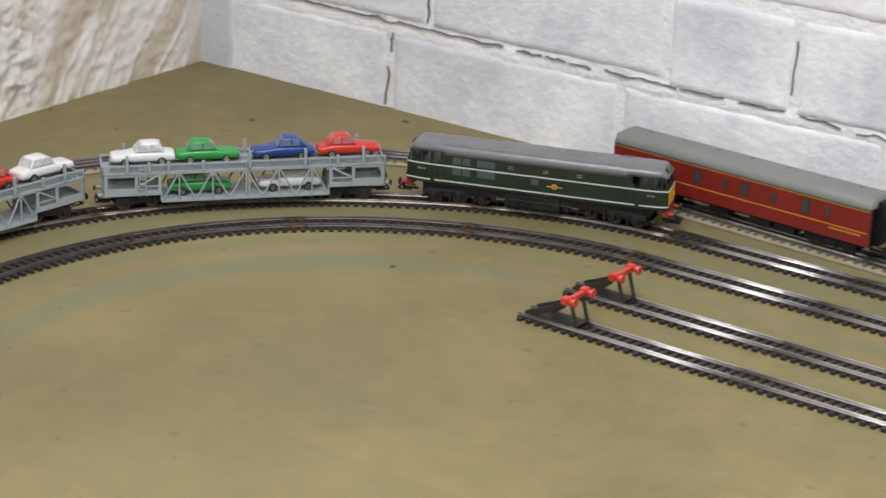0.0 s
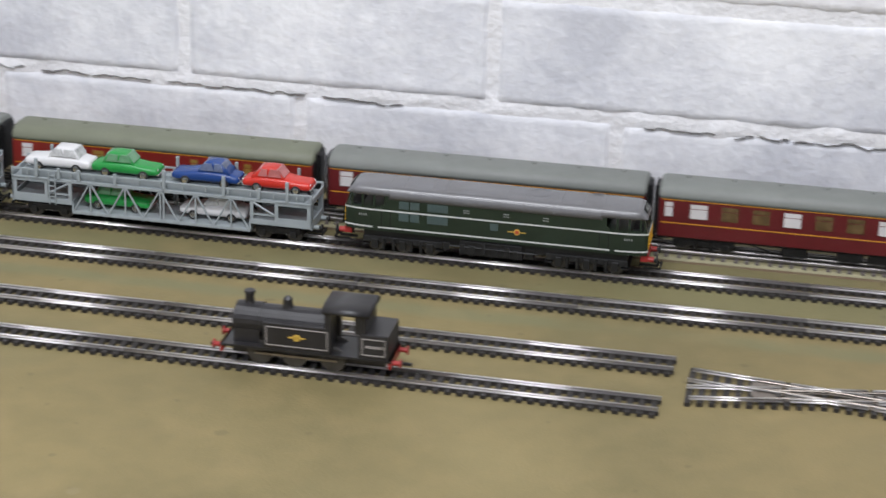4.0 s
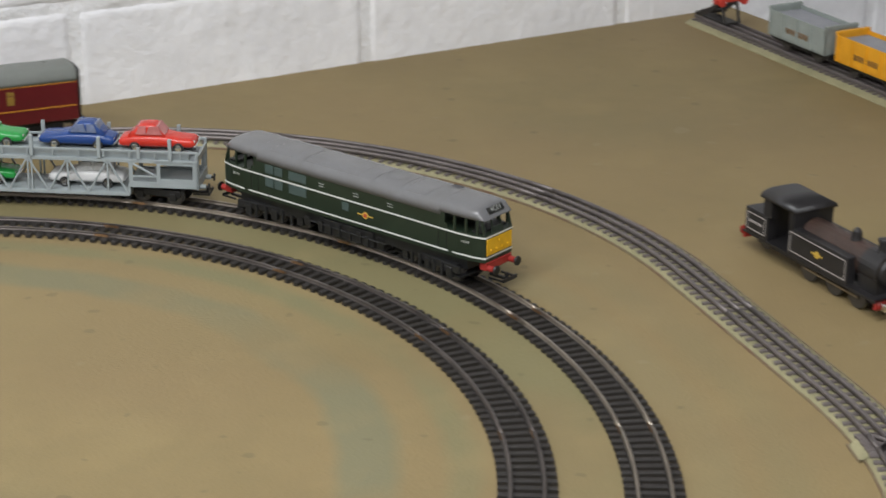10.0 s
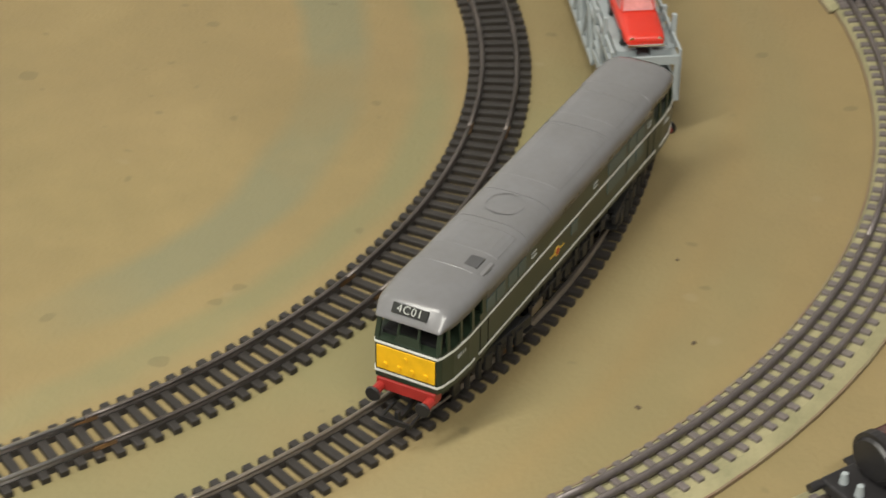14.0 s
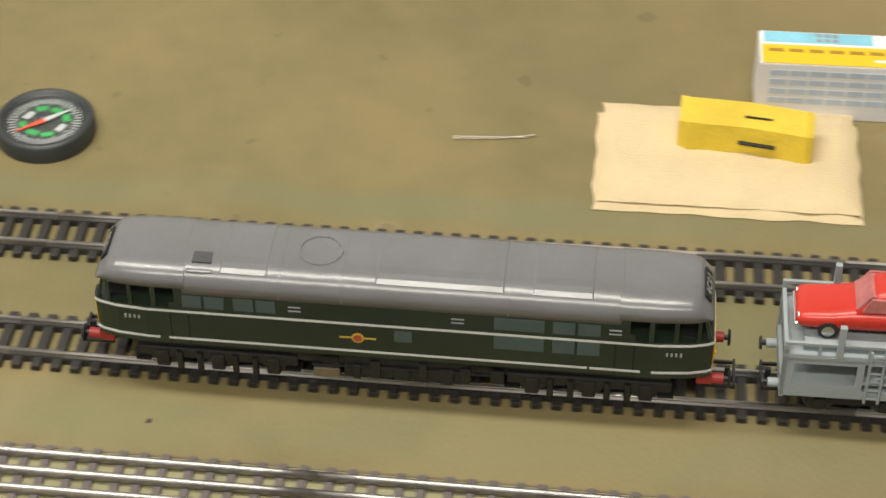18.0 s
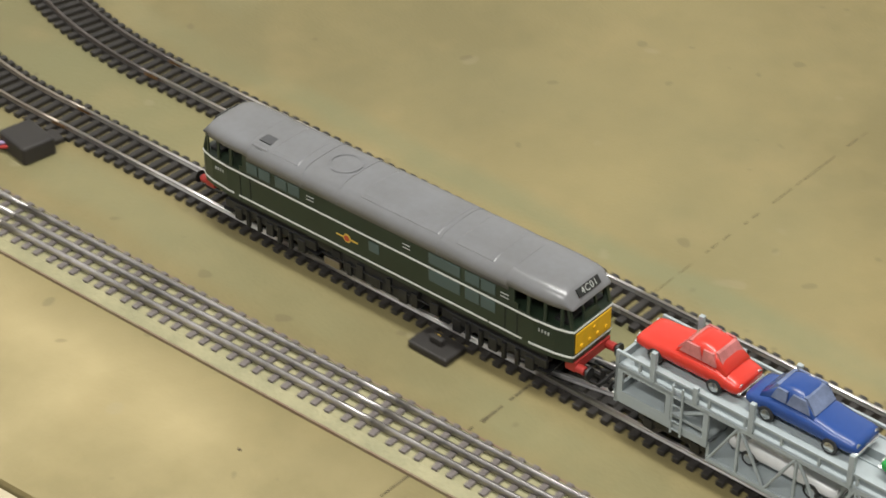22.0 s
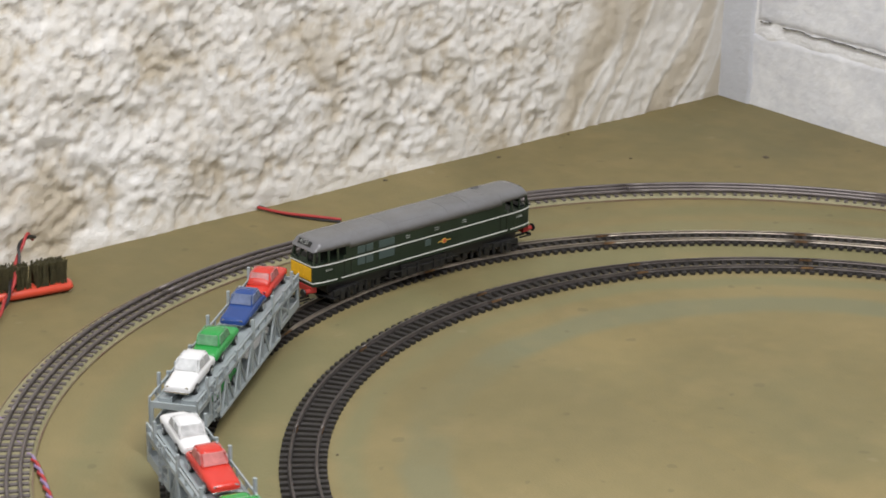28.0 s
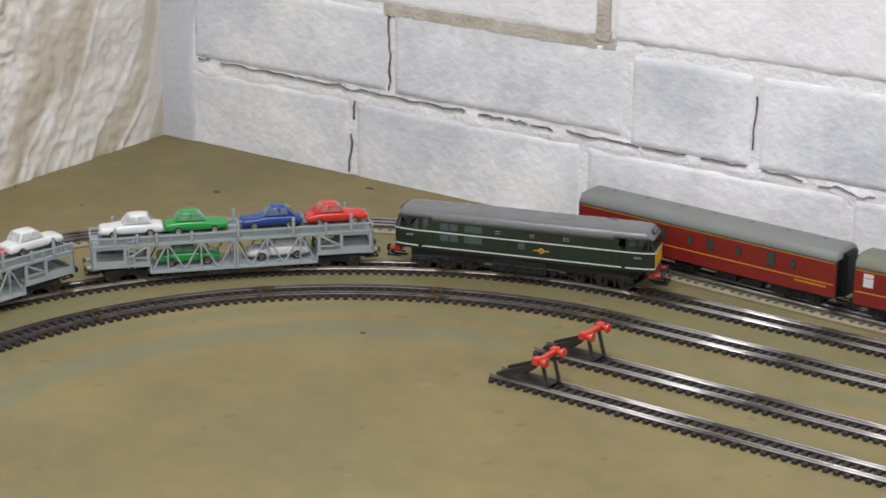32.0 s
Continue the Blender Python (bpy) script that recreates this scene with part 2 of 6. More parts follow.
def board_material():
    """Olive-yellow board paint with faded green scenic bands that follow the ovals, stains and scuffs."""
    m = material("painted_board", (0.218, 0.172, 0.072), 0.72, scale=5, bump=0.22, bump_scale=420, second=(0.162, 0.132, 0.055), spread=0.34)
    nt = m.node_tree
    bsdf = nt.nodes["Principled BSDF"]
    paint = bsdf.inputs["Base Color"].links[0].from_socket
    geo = nt.nodes.new("ShaderNodeNewGeometry")
    sep = nt.nodes.new("ShaderNodeSeparateXYZ")
    nt.links.new(geo.outputs["Position"], sep.inputs[0])

    def calc(op, a, b=None, c=None):
        n = nt.nodes.new("ShaderNodeMath")
        n.operation = op
        for k, v in enumerate((a, b, c)):
            if v is None:
                continue
            if isinstance(v, (int, float)):
                n.inputs[k].default_value = v
            else:
                nt.links.new(v, n.inputs[k])
        return n.outputs[0]

    def noise_at(scale, detail=4.0):
        n = nt.nodes.new("ShaderNodeTexNoise")
        n.inputs["Scale"].default_value, n.inputs["Detail"].default_value = scale, detail
        nt.links.new(geo.outputs["Position"], n.inputs["Vector"])
        return n.outputs["Fac"]

    over = calc("MAXIMUM", calc("SUBTRACT", calc("ABSOLUTE", sep.outputs[0]), 0.575), 0.0)
    up = calc("SUBTRACT", sep.outputs[1], 0.438)
    r = calc("SQRT", calc("ADD", calc("MULTIPLY", over, over), calc("MULTIPLY", up, up)))
    r = calc("ADD", r, calc("MULTIPLY", calc("SUBTRACT", noise_at(14), 0.5), 0.02))

    def band(at, half, soft):
        d = calc("ABSOLUTE", calc("SUBTRACT", r, at))
        n = nt.nodes.new("ShaderNodeMapRange")
        n.inputs["From Min"].default_value, n.inputs["From Max"].default_value = half, half + soft
        n.inputs["To Min"].default_value, n.inputs["To Max"].default_value = 1.0, 0.0
        nt.links.new(d, n.inputs["Value"])
        return n.outputs[0]

    def blend(col, fac, rgb):
        n = nt.nodes.new("ShaderNodeMix")
        n.data_type = "RGBA"
        nt.links.new(fac, n.inputs["Factor"])
        nt.links.new(col, n.inputs["A"])
        n.inputs["B"].default_value = (*rgb, 1)
        return n.outputs["Result"]

    curves = calc("MINIMUM", calc("MULTIPLY", over, 14.0), 1.0)
    patch = calc("MINIMUM", calc("MAXIMUM", calc("MULTIPLY", calc("SUBTRACT", noise_at(5), 0.32), 5.0), 0.25), 1.0)
    def wash(at, half, soft, amount, rgb, where=None):
        f = calc("MULTIPLY", band(at, half, soft), calc("MULTIPLY", patch, amount))
        return blend(col, calc("MULTIPLY", f, where) if where else f, rgb)
    # Cloudy worn areas: paler, darker and greener.
    col = blend(paint, calc("MULTIPLY", calc("MINIMUM", calc("MAXIMUM", calc("MULTIPLY", calc("SUBTRACT", noise_at(2.6, 5.0), 0.52), 5.0), 0.0), 1.0), 0.65), (0.246, 0.202, 0.092))
    col = blend(col, calc("MULTIPLY", calc("MINIMUM", calc("MAXIMUM", calc("MULTIPLY", calc("SUBTRACT", noise_at(3.7, 6.0), 0.55), 6.0), 0.0), 1.0), 0.6), (0.141, 0.130, 0.062))
    col = wash(0.472, 0.008, 0.012, 0.38, (0.174, 0.188, 0.102))
    col = wash(0.515, 0.006, 0.014, 0.5, (0.150, 0.155, 0.075))
    # Warmer tone towards the eastern end, uneven with noise.
    warm = calc("MINIMUM", calc("MAXIMUM", calc("MULTIPLY", calc("SUBTRACT", sep.outputs[0], 0.15), 1.5), 0.0), 1.0)
    col = blend(col, calc("MULTIPLY", warm, calc("MULTIPLY", noise_at(3), 1.1)), (0.246, 0.173, 0.083))
    col = wash(0.288, 0.011, 0.010, 0.54, (0.142, 0.160, 0.102), curves)
    col = wash(0.405, 0.019, 0.012, 0.5, (0.152, 0.160, 0.078))
    col = wash(0.338, 0.004, 0.010, 0.6, (0.158, 0.162, 0.083))
    # A second coat ends along a straight line across the middle of the board.
    half = calc("MINIMUM", calc("MAXIMUM", calc("MULTIPLY", calc("SUBTRACT", 0.386, sep.outputs[1]), 300.0), 0.0), 1.0)
    ends = calc("MINIMUM", calc("MAXIMUM", calc("MULTIPLY", calc("SUBTRACT", calc("ABSOLUTE", sep.outputs[0]), 0.25), 6.0), 0.0), 1.0)
    west = calc("LESS_THAN", sep.outputs[0], 0.0)
    col = blend(col, calc("MULTIPLY", calc("MULTIPLY", half, ends), calc("MULTIPLY", west, 0.3)), (0.158, 0.135, 0.063))
    # Paler sandy paint along the front of the western board.
    front = calc("MINIMUM", calc("MAXIMUM", calc("MULTIPLY", calc("SUBTRACT", -0.085, sep.outputs[1]), 22.0), 0.0), 1.0)
    left = calc("MINIMUM", calc("MAXIMUM", calc("MULTIPLY", calc("SUBTRACT", -0.235, sep.outputs[0]), 60.0), 0.0), 1.0)
    mottle = calc("MINIMUM", calc("MAXIMUM", calc("MULTIPLY", calc("SUBTRACT", noise_at(9, 5.0), 0.30), 3.2), 0.25), 1.0)
    col = blend(col, calc("MULTIPLY", calc("MULTIPLY", front, left), calc("MULTIPLY", mottle, 0.95)), (0.345, 0.278, 0.140))
    # Sandy mottling all over, where the top coat has worn thin.
    thin = calc("MINIMUM", calc("MAXIMUM", calc("MULTIPLY", calc("SUBTRACT", noise_at(16, 6.0), 0.53), 5.0), 0.0), 1.0)
    col = blend(col, calc("MULTIPLY", thin, 0.30), (0.285, 0.215, 0.098))
    # Small scuffs and drips.
    scuff = calc("MINIMUM", calc("MAXIMUM", calc("MULTIPLY", calc("SUBTRACT", noise_at(38, 1.0), 0.735), 22.0), 0.0), 1.0)
    col = blend(col, calc("MULTIPLY", scuff, 0.22), (0.283, 0.246, 0.156))
    fleck = calc("MINIMUM", calc("MAXIMUM", calc("MULTIPLY", calc("SUBTRACT", noise_at(75, 0.0), 0.79), 30.0), 0.0), 1.0)
    col = blend(col, calc("MULTIPLY", fleck, 0.3), (0.072, 0.057, 0.030))
    nt.links.new(col, bsdf.inputs["Base Color"])
    return m


M_BOARD = board_material()
ground = tagged(new("ground"), "olive-yellow painted chipboard baseboard with a joint and scuffs", "baseboard", kind="structure")
BOARD_EDGE = [(-1.32, -0.297), (-0.245, -0.197), (-0.245, -0.222), (1.60, -0.222), (1.60, 1.05), (-1.32, 1.05)]
part("board_panel", loft(NEW(), [[(x, y, z) for x, y in BOARD_EDGE] for z in (-0.018, 0.0)]), M_BOARD, ground)
# The joint between two boards shows as a broken hairline.
bm = NEW()
rc = random.Random(21)
y = -0.222
while y < 0.27:
    n = rc.choice((0.003, 0.006, 0.011, 0.018))
    x = -0.2455 + 0.0006 * noise.noise(Vector((y * 40, 3.0, 0)))
    bold = 1.5 if y < 0.06 else 0.5
    w0, w1 = bold * rc.uniform(0.0002, 0.0007), bold * rc.uniform(0.0001, 0.0005)
    loft(bm, [[(x - w0, y, h), (x + w0, y, h), (x + w1, y + n, h), (x - w1, y + n, h)] for h in (-0.0005, 0.00025)])
    y += n + rc.choice((0.001, 0.002, 0.004, 0.012)) / max(1.0, bold ** 2)
part("joint_crack", bm, material("dark_crack", (0.085, 0.068, 0.034), 0.9, vary=0.4, scale=300), ground, "broken dark hairline joint")
M_LEDGE = material("pale_planed_timber", (0.46, 0.40, 0.28), 0.8, second=(0.38, 0.32, 0.21), scale=14, bump=0.3, bump_scale=300)
part("timber_ledge", loft(NEW(), [[(x, y, z) for x, y in ((-1.32, -0.42), (-0.245, -0.32), (-0.245, -0.1985), (-1.32, -0.2985))] for z in (-0.030, -0.004)]), M_LEDGE, ground, "pale timber ledge along the board's front edge")
part("edge_batten", box(NEW(), -0.243, 1.60, -0.2235, -0.2225, -0.07, -0.001), M_LEDGE, ground)
M_SPOT = material("rusty_screw", (0.075, 0.055, 0.035), 0.6, 0.3, scale=300)
SCREWS = [(-1.061, 0.903), (-0.944, 0.998), (-0.718, 0.677), (-1.221, 0.695), (-1.14, 0.795), (-1.234, 0.563), (-1.234, 0.80), (0.837, 0.142), (0.849, 0.041), (0.816, -0.012), (0.769, -0.034), (0.51, 0.034), (0.143, -0.034), (-0.313, -0.128), (-0.80, 0.172), (0.66, 0.60), (0.44, 0.50)]
rng = random.Random(4)
for i, (x, y) in enumerate(SCREWS):
    bm = NEW()
    r = 0.0042 if i in (0, 1) else rng.uniform(0.0014, 0.0030) if i < 7 else rng.uniform(0.0007, 0.0014)
    pts = [(x + r * rng.uniform(0.6, 1.25) * math.cos(a), y + r * rng.uniform(0.6, 1.25) * math.sin(a)) for a in [k * math.pi / 4 for k in range(8)]]
    loft(bm, [[(px, py, 0.0) for px, py in pts], [(x + (px - x) * 0.8, y + (py - y) * 0.8, 0.0006) for px, py in pts]])
    part("screw_head", bm, M_SPOT, ground)

# ---- whitewashed block wall ----
M_BLOCK2 = material("whitewashed_block_grey", (0.87, 0.875, 0.885), 0.85, second=(0.60, 0.61, 0.65), scale=8, spread=0.42, bump=0.6, bump_scale=140)
M_LUMPY = material("lumpy_whitewash", (0.90, 0.895, 0.905), 0.85, second=(0.77, 0.765, 0.78), scale=9, spread=0.45, bump=0.7, bump_scale=110)
M_MORTAR = material("whitewashed_mortar", (0.86, 0.86, 0.87), 0.9, second=(0.74, 0.735, 0.735), scale=25, spread=0.7, bump=0.9, bump_scale=180)
M_BROWNMORTAR = material("brown_mortar", (0.40, 0.355, 0.28), 0.9, second=(0.58, 0.545, 0.48), scale=40, bump=0.7, bump_scale=250)
M_GREYRENDER = material("bare_grey_render", (0.60, 0.615, 0.655), 0.9, second=(0.50, 0.51, 0.54), scale=12, spread=0.7, bump=0.5, bump_scale=160)
wall_north = tagged(obj("wall_north", box(NEW(), -1.42, 3.0, 1.045, 1.2, -0.9, 1.7), M_MORTAR), "whitewashed block wall with rough open mortar joints", "wall", kind="structure")


def grid_mesh(name, nx, nz, point, mat):
    """A sheet of nx by nz cells whose corners point(i, j) gives."""
    verts = [point(i, j) for j in range(nz + 1) for i in range(nx + 1)]
    faces = [(a, a + 1, a + nx + 2, a + nx + 1) for a in (j * (nx + 1) + i for j in range(nz) for i in range(nx))]
    me = bpy.data.meshes.new(name)
    me.from_pydata(verts, [], faces)
    for p in me.polygons:
        p.use_smooth = True
    me.materials.append(mat)
    return new(name, me)


def mortar_point(i, j):
    """Mortar lies a little behind the blocks, squeezed out in lumps along the main bed joint."""
    x, z = -1.42 + 0.005 * i, -0.05 + 0.005 * j
    v = Vector((x * 38, z * 38, 4.0))
    y = 1.0318 + 0.0012 * noise.fractal(v, 1.0, 2.0, 3)
    bed = 0.0785 - 0.004 * (x + 1.1) / 2 + 0.002 * noise.noise(Vector((x * 9, 0.5, 0)))
    near = max(0.0, 1 - abs(z - bed) / (0.0065 + 0.003 * noise.noise(Vector((x * 16, 3.3, 1)))))
    some = max(0.0, min(1.0, 0.55 + 1.6 * noise.fractal(Vector((x * 21, 8.1, z * 12)), 1.0, 2.0, 3)))
    return x, max(1.0312, y) - 0.0028 * near ** 0.7 * some, z


ob = grid_mesh("mortar", 700, 82, mortar_point, M_MORTAR)
ob.parent = wall_north


def wall_block(x0, x1, z0, z1, mat, rough, seed):
    """One block: a front with worn edges, uneven to the given depth."""
    nx, nz = max(4, int((x1 - x0) / 0.005)), max(4, int((z1 - z0) / 0.005))

    def point(i, j):
        x, z = x0 + (x1 - x0) * i / nx, z0 + (z1 - z0) * j / nz
        edge = min(x - x0, x1 - x, z - z0, z1 - z)
        wob = noise.noise(Vector((x * 30, z * 30, seed * 3.1)))
        x += 0.0030 * noise.fractal(Vector((z * 70, seed, 2.0)), 0.8, 2.0, 3) * (1 if i in (0, nx) else 0)
        z += 0.0030 * noise.fractal(Vector((x * 70, seed, 7.0)), 0.8, 2.0, 3) * (1 if j in (0, nz) else 0)
        depth = rough * (0.6 * noise.fractal(Vector((x * 22, z * 22, seed)), 1.0, 2.0, 4) + 0.4 * noise.noise(Vector((x * 90, z * 40, seed + 9))))
        round_off = 0.0004 * max(0.0, 1 - edge / (0.003 + 0.002 * wob)) ** 2
        return x, min(1.0310, 1.0306 - depth) + round_off + (0.006 if edge < 1e-6 else 0), z
    ob = grid_mesh("block", nx, nz, point, mat)
    ob.parent = wall_north
    return ob


COURSES = [
    (-0.09, 0.0795, (-1.42, -0.99, -0.722, -0.455, -0.188, 0.078, 0.322, 0.56, 0.945, 1.22, 1.5, 1.78, 2.1)),
    (0.0825, 0.172, (-1.42, -1.2, -0.943, -0.677, -0.547, -0.288, -0.026, 0.355, 0.606, 0.87, 1.14, 1.42, 1.7, 2.1)),
    (0.176, 0.268, (-1.42, -1.01, -0.70, -0.40, -0.16, 0.1, 0.38, 0.66, 0.95, 1.25, 1.55, 1.8, 2.1)),
    (0.272, 0.36, (-1.42, -1.15, -0.85, -0.55, -0.25, 0.05, 0.35, 0.65, 0.95, 1.25, 1.55, 1.8, 2.1)),
]
for k, (z0, z1, xs) in enumerate(COURSES):
    for i, (x0, x1) in enumerate(zip(xs, xs[1:])):
        lumpy = k >= 2 or x0 > 0.1
        gap = 0.004 if k == 2 and abs(x0 + 0.70) < 0.01 else 0.0014
        lift = 0.006 if k == 1 and x0 < -0.7 else 0.0
        z_fall = -0.006 * (x0 + 1.2) / 1.4 if k == 0 or k == 1 else 0
        wall_block(x0 + gap, x1 - 0.0014, z0 + lift + (z_fall if k == 1 else 0), z1 + lift + (z_fall if k == 0 else 0), M_LUMPY if lumpy else M_BLOCK2, 0.0030 if k >= 2 else 0.0020 if lumpy else 0.0013, k * 20 + i)

bm = NEW()
for k in range(60):
    x = -0.95 + 0.26 * k / 60
    w = 0.004 + 0.002 * noise.noise(Vector((k * 0.4, 0, 0)))
    box(bm, x, x + 0.0046, 1.0300, 1.0375, 0.172 - w * 0.6, 0.178 + w)
for k in range(20):
    z = 0.178 + k * 0.0047
    w = 0.007 + 0.002 * noise.noise(Vector((k * 0.5, 5, 0)))
    box(bm, -0.703 - w, -0.703 + w, 1.0285, 1.0375, z, z + 0.005)
part("mortar_bed", bm, M_BROWNMORTAR, wall_north, "bare brown mortar")

def crack_line(way, seed, upright=False):
    """A thin broken crack that wanders along the given (x, z) stations on the wall's face."""
    rk, bm = random.Random(seed), NEW()
    axis = 1 if upright else 0
    q = way[0][axis]
    while q < way[-1][axis] - 0.004:
        n, thick = rk.uniform(0.015, 0.06), rk.uniform(0.00004, 0.00013)
        rings = []
        for k in range(11):
            p = min(q + n * k / 10, way[-1][axis] - 0.0005)
            i = max(j for j in range(len(way) - 1) if way[j][axis] <= p)
            f = (p - way[i][axis]) / (way[i + 1][axis] - way[i][axis])
            c = way[i][1 - axis] + f * (way[i + 1][1 - axis] - way[i][1 - axis])
            c += 0.0028 * noise.fractal(Vector((p * 55, 6.0, seed)), 0.7, 2.0, 5)
            w = thick * (0.12 + math.sin(math.pi * k / 10)) * rk.uniform(0.4, 1.6)
            if upright:
                rings.append([(c - w, 1.0285, p), (c + w, 1.0285, p), (c + w, 1.040, p), (c - w, 1.040, p)])
            else:
                rings.append([(p, 1.0285, c - w), (p, 1.0285, c + w), (p, 1.040, c + w), (p, 1.040, c - w)])
        loft(bm, rings)
        q += n + rk.choice((0.0, 0.001, 0.003, 0.015))
    return part("crack", bm, M_CRACK, wall_north, "thin dark open crack")


M_CRACK = material("dark_open_crack", (0.13, 0.125, 0.12), 0.9, vary=0.4, scale=200)
crack_line(((-1.19, 0.0915), (-0.95, 0.0885), (-0.70, 0.0850), (-0.54, 0.0838), (-0.43, 0.0768), (-0.30, 0.0750), (-0.20, 0.0742), (-0.10, 0.0715)), 31)
crack_line(((0.10, 0.0705), (0.40, 0.0700), (0.62, 0.0715)), 32)
crack_line(((-0.994, 0.001), (-0.990, 0.045), (-0.986, 0.078)), 33, True)
crack_line(((-0.944, 0.094), (-0.942, 0.13), (-0.945, 0.172)), 34, True)
crack_line(((-0.549, 0.100), (-0.546, 0.150)), 35, True)
crack_line(((0.566, 0.030), (0.570, 0.068)), 36, True)


def render_point(i, j):
    """Bare render beside the corner, with a ragged edge."""
    z = 0.26 * j / 60
    edge = -1.196 + 0.005 * noise.fractal(Vector((z * 16, 2.0, 5.0)), 1.0, 2.0, 4)
    x = -1.25 + (edge + 1.25) * i / 20
    return x, 1.0281 + 0.0006 * noise.noise(Vector((x * 40, z * 40, 1.0))) + (0.005 if i == 20 else 0), z


ob = grid_mesh("render_strip", 20, 60, render_point, M_GREYRENDER)
ob.parent = wall_north
tagged(ob, "bare grey render beside the corner")
# The wall runs askew of the board, nearer towards the east, and its courses rise slightly that way.
for ob in (wall_north, *wall_north.children_recursive):
    for v in ob.data.vertices:
        x = v.co.x + 1.24
        nearer = 0.0222 * min(x, 1.9)
        v.co.y -= nearer
        if 0.0 < x < 2.9:
            v.co.x -= 0.63 * nearer * (x - 1.58)
        if 0.001 < v.co.z < 0.52:
            v.co.z += 0.306 * nearer * (1 - v.co.z / 0.52)

# ---- limewashed rock wall ----


def rock_material():
    m = material("limewashed_rock", (0.84, 0.825, 0.80), 0.88, second=(0.68, 0.645, 0.585), scale=16, spread=0.7, bump=0.7, bump_scale=520, relief=0.0012)
    nt = m.node_tree
    bsdf = nt.nodes["Principled BSDF"]
    paint = bsdf.inputs["Base Color"].links[0].from_socket
    attr = nt.nodes.new("ShaderNodeAttribute")
    attr.attribute_name = "bare"
    n = nt.nodes.new("ShaderNodeMix")
    n.data_type = "RGBA"
    nt.links.new(attr.outputs["Fac"], n.inputs["Factor"])
    nt.links.new(paint, n.inputs["A"])
    n.inputs["B"].default_value = (0.50, 0.425, 0.31, 1)
    nt.links.new(n.outputs["Result"], bsdf.inputs["Base Color"])
    return m


def rock_wall():
    step = 0.0028
    ys = [-0.75 + step * i for i in range(int((1.04 + 0.75) / step) + 1)]
    zs = [-0.03 + step * j for j in range(int(0.45 / step) + 1)]
    verts, faces, bare = [], [], []
    for z in zs:
        for y in ys:
            v = Vector((0.3, y, z))
            # The daubed corner is smoother, with strokes that slant down.
            daub = max(0.0, min(1.0, (y - 0.76 - 0.30 * z + 0.03 * noise.noise(Vector((1.0, y * 20, z * 30)))) / 0.04))
            u = v * 24 + 0.8 * Vector((0, noise.noise(v * 30), noise.noise(v * 30 + Vector((9, 0, 0)))))
            far = noise.voronoi(u)[0]
            crease = max(0.0, 1 - (far[1] - far[0]) / 0.22)
            facet = noise.voronoi(v * 70 + Vector((3, 0, 0)))[0]
            big = noise.fractal(v * 8, 1.0, 2.0, 3)
            crag = noise.fractal(v * 62, 0.7, 2.1, 4)
            grain = noise.fractal(v * 150, 0.8, 2.0, 3)
            plane = noise.voronoi(v * 9 + 0.4 * Vector((0, big, crag)))[0]
            rocky = 0.0060 * big + 0.0060 * (0.5 - plane[0]) - 0.0030 * crease ** 4 + 0.0016 * (0.5 - facet[0]) + 0.0026 * crag + 0.0018 * grain
            rocky *= min(1.0, 0.35 + max(0.0, z) / 0.03)
            q = (y - 0.62 * z) * 26 + 0.6 * noise.noise(v * 12)
            stroke = noise.noise(Vector((5, q, z * 5)))
            ridge = max(0.0, 1 - abs(stroke) / 0.16) ** 1.5
            smear = 0.0024 * ridge * (0.4 + abs(noise.noise(v * 9))) + 0.0012 * noise.fractal(v * 60, 0.9, 2.0, 3) + 0.0035 * noise.fractal(v * 11, 1.0, 2.0, 3) + 0.0008 * noise.noise(v * 120)
            d = rocky * (1 - daub) + smear * daub
            close = max(0.0, (y - 0.985) / 0.05)
            verts.append((-1.2400 + d * (1 - min(1, close)), y, z))
            patch = noise.fractal(Vector((7.7, y * 9, z * 12)), 1.0, 2.0, 3)
            # Brown stands for bare rock, and puts shade into creases and hollows.
            b = 0.5 * crease * max(0.0, min(1.0, 0.5 + patch)) + max(0.0, 1.2 * (patch - 0.22)) + 0.8 * max(0.0, min(1.0, -0.12 - 1.2 * crag))
            b = b * (1 - daub) + daub * max(0.0, min(0.75, 0.42 - 0.7 * ridge + 0.9 * stroke))
            bare.append(max(0.0, min(0.85, b)))
    w = len(ys)
    for j in range(len(zs) - 1):
        for i in range(w - 1):
            a = j * w + i
            faces.append((a, a + 1, a + w + 1, a + w))
    me = bpy.data.meshes.new("wall_west")
    me.from_pydata(verts, [], faces)
    me.attributes.new("bare", "FLOAT", "POINT").data.foreach_set("value", bare)
    for p in me.polygons:
        p.use_smooth = True
    me.materials.append(rock_material())
    return tagged(new("wall_west", me), "rough limewashed rock wall with brown patches and a daubed corner", "wall", kind="structure")


rock_wall()
slab("wall_west_back", -1.5, -1.30, -2.45, 1.2, -0.9, 1.7, M_BLOCK, "plain limewashed wall around the rough rock", "wall")


# ---- tracks ----
RAIL_OUTLINE = [(-0.0011, 0.0030), (0.0011, 0.0030), (0.0011, 0.0034), (0.0004, 0.0038), (0.0004, 0.0045), (0.0009, 0.0048), (0.0010, 0.0052), (0.0007, 0.0055), (0.0, 0.00565), (-0.0007, 0.0055), (-0.0010, 0.0052), (-0.0009, 0.0048), (-0.0004, 0.0045), (-0.0004, 0.0038), (-0.0011, 0.0034)]


def shifted(outline, c, dz=0.0):
    return [(c + a, b + dz) for a, b in outline]


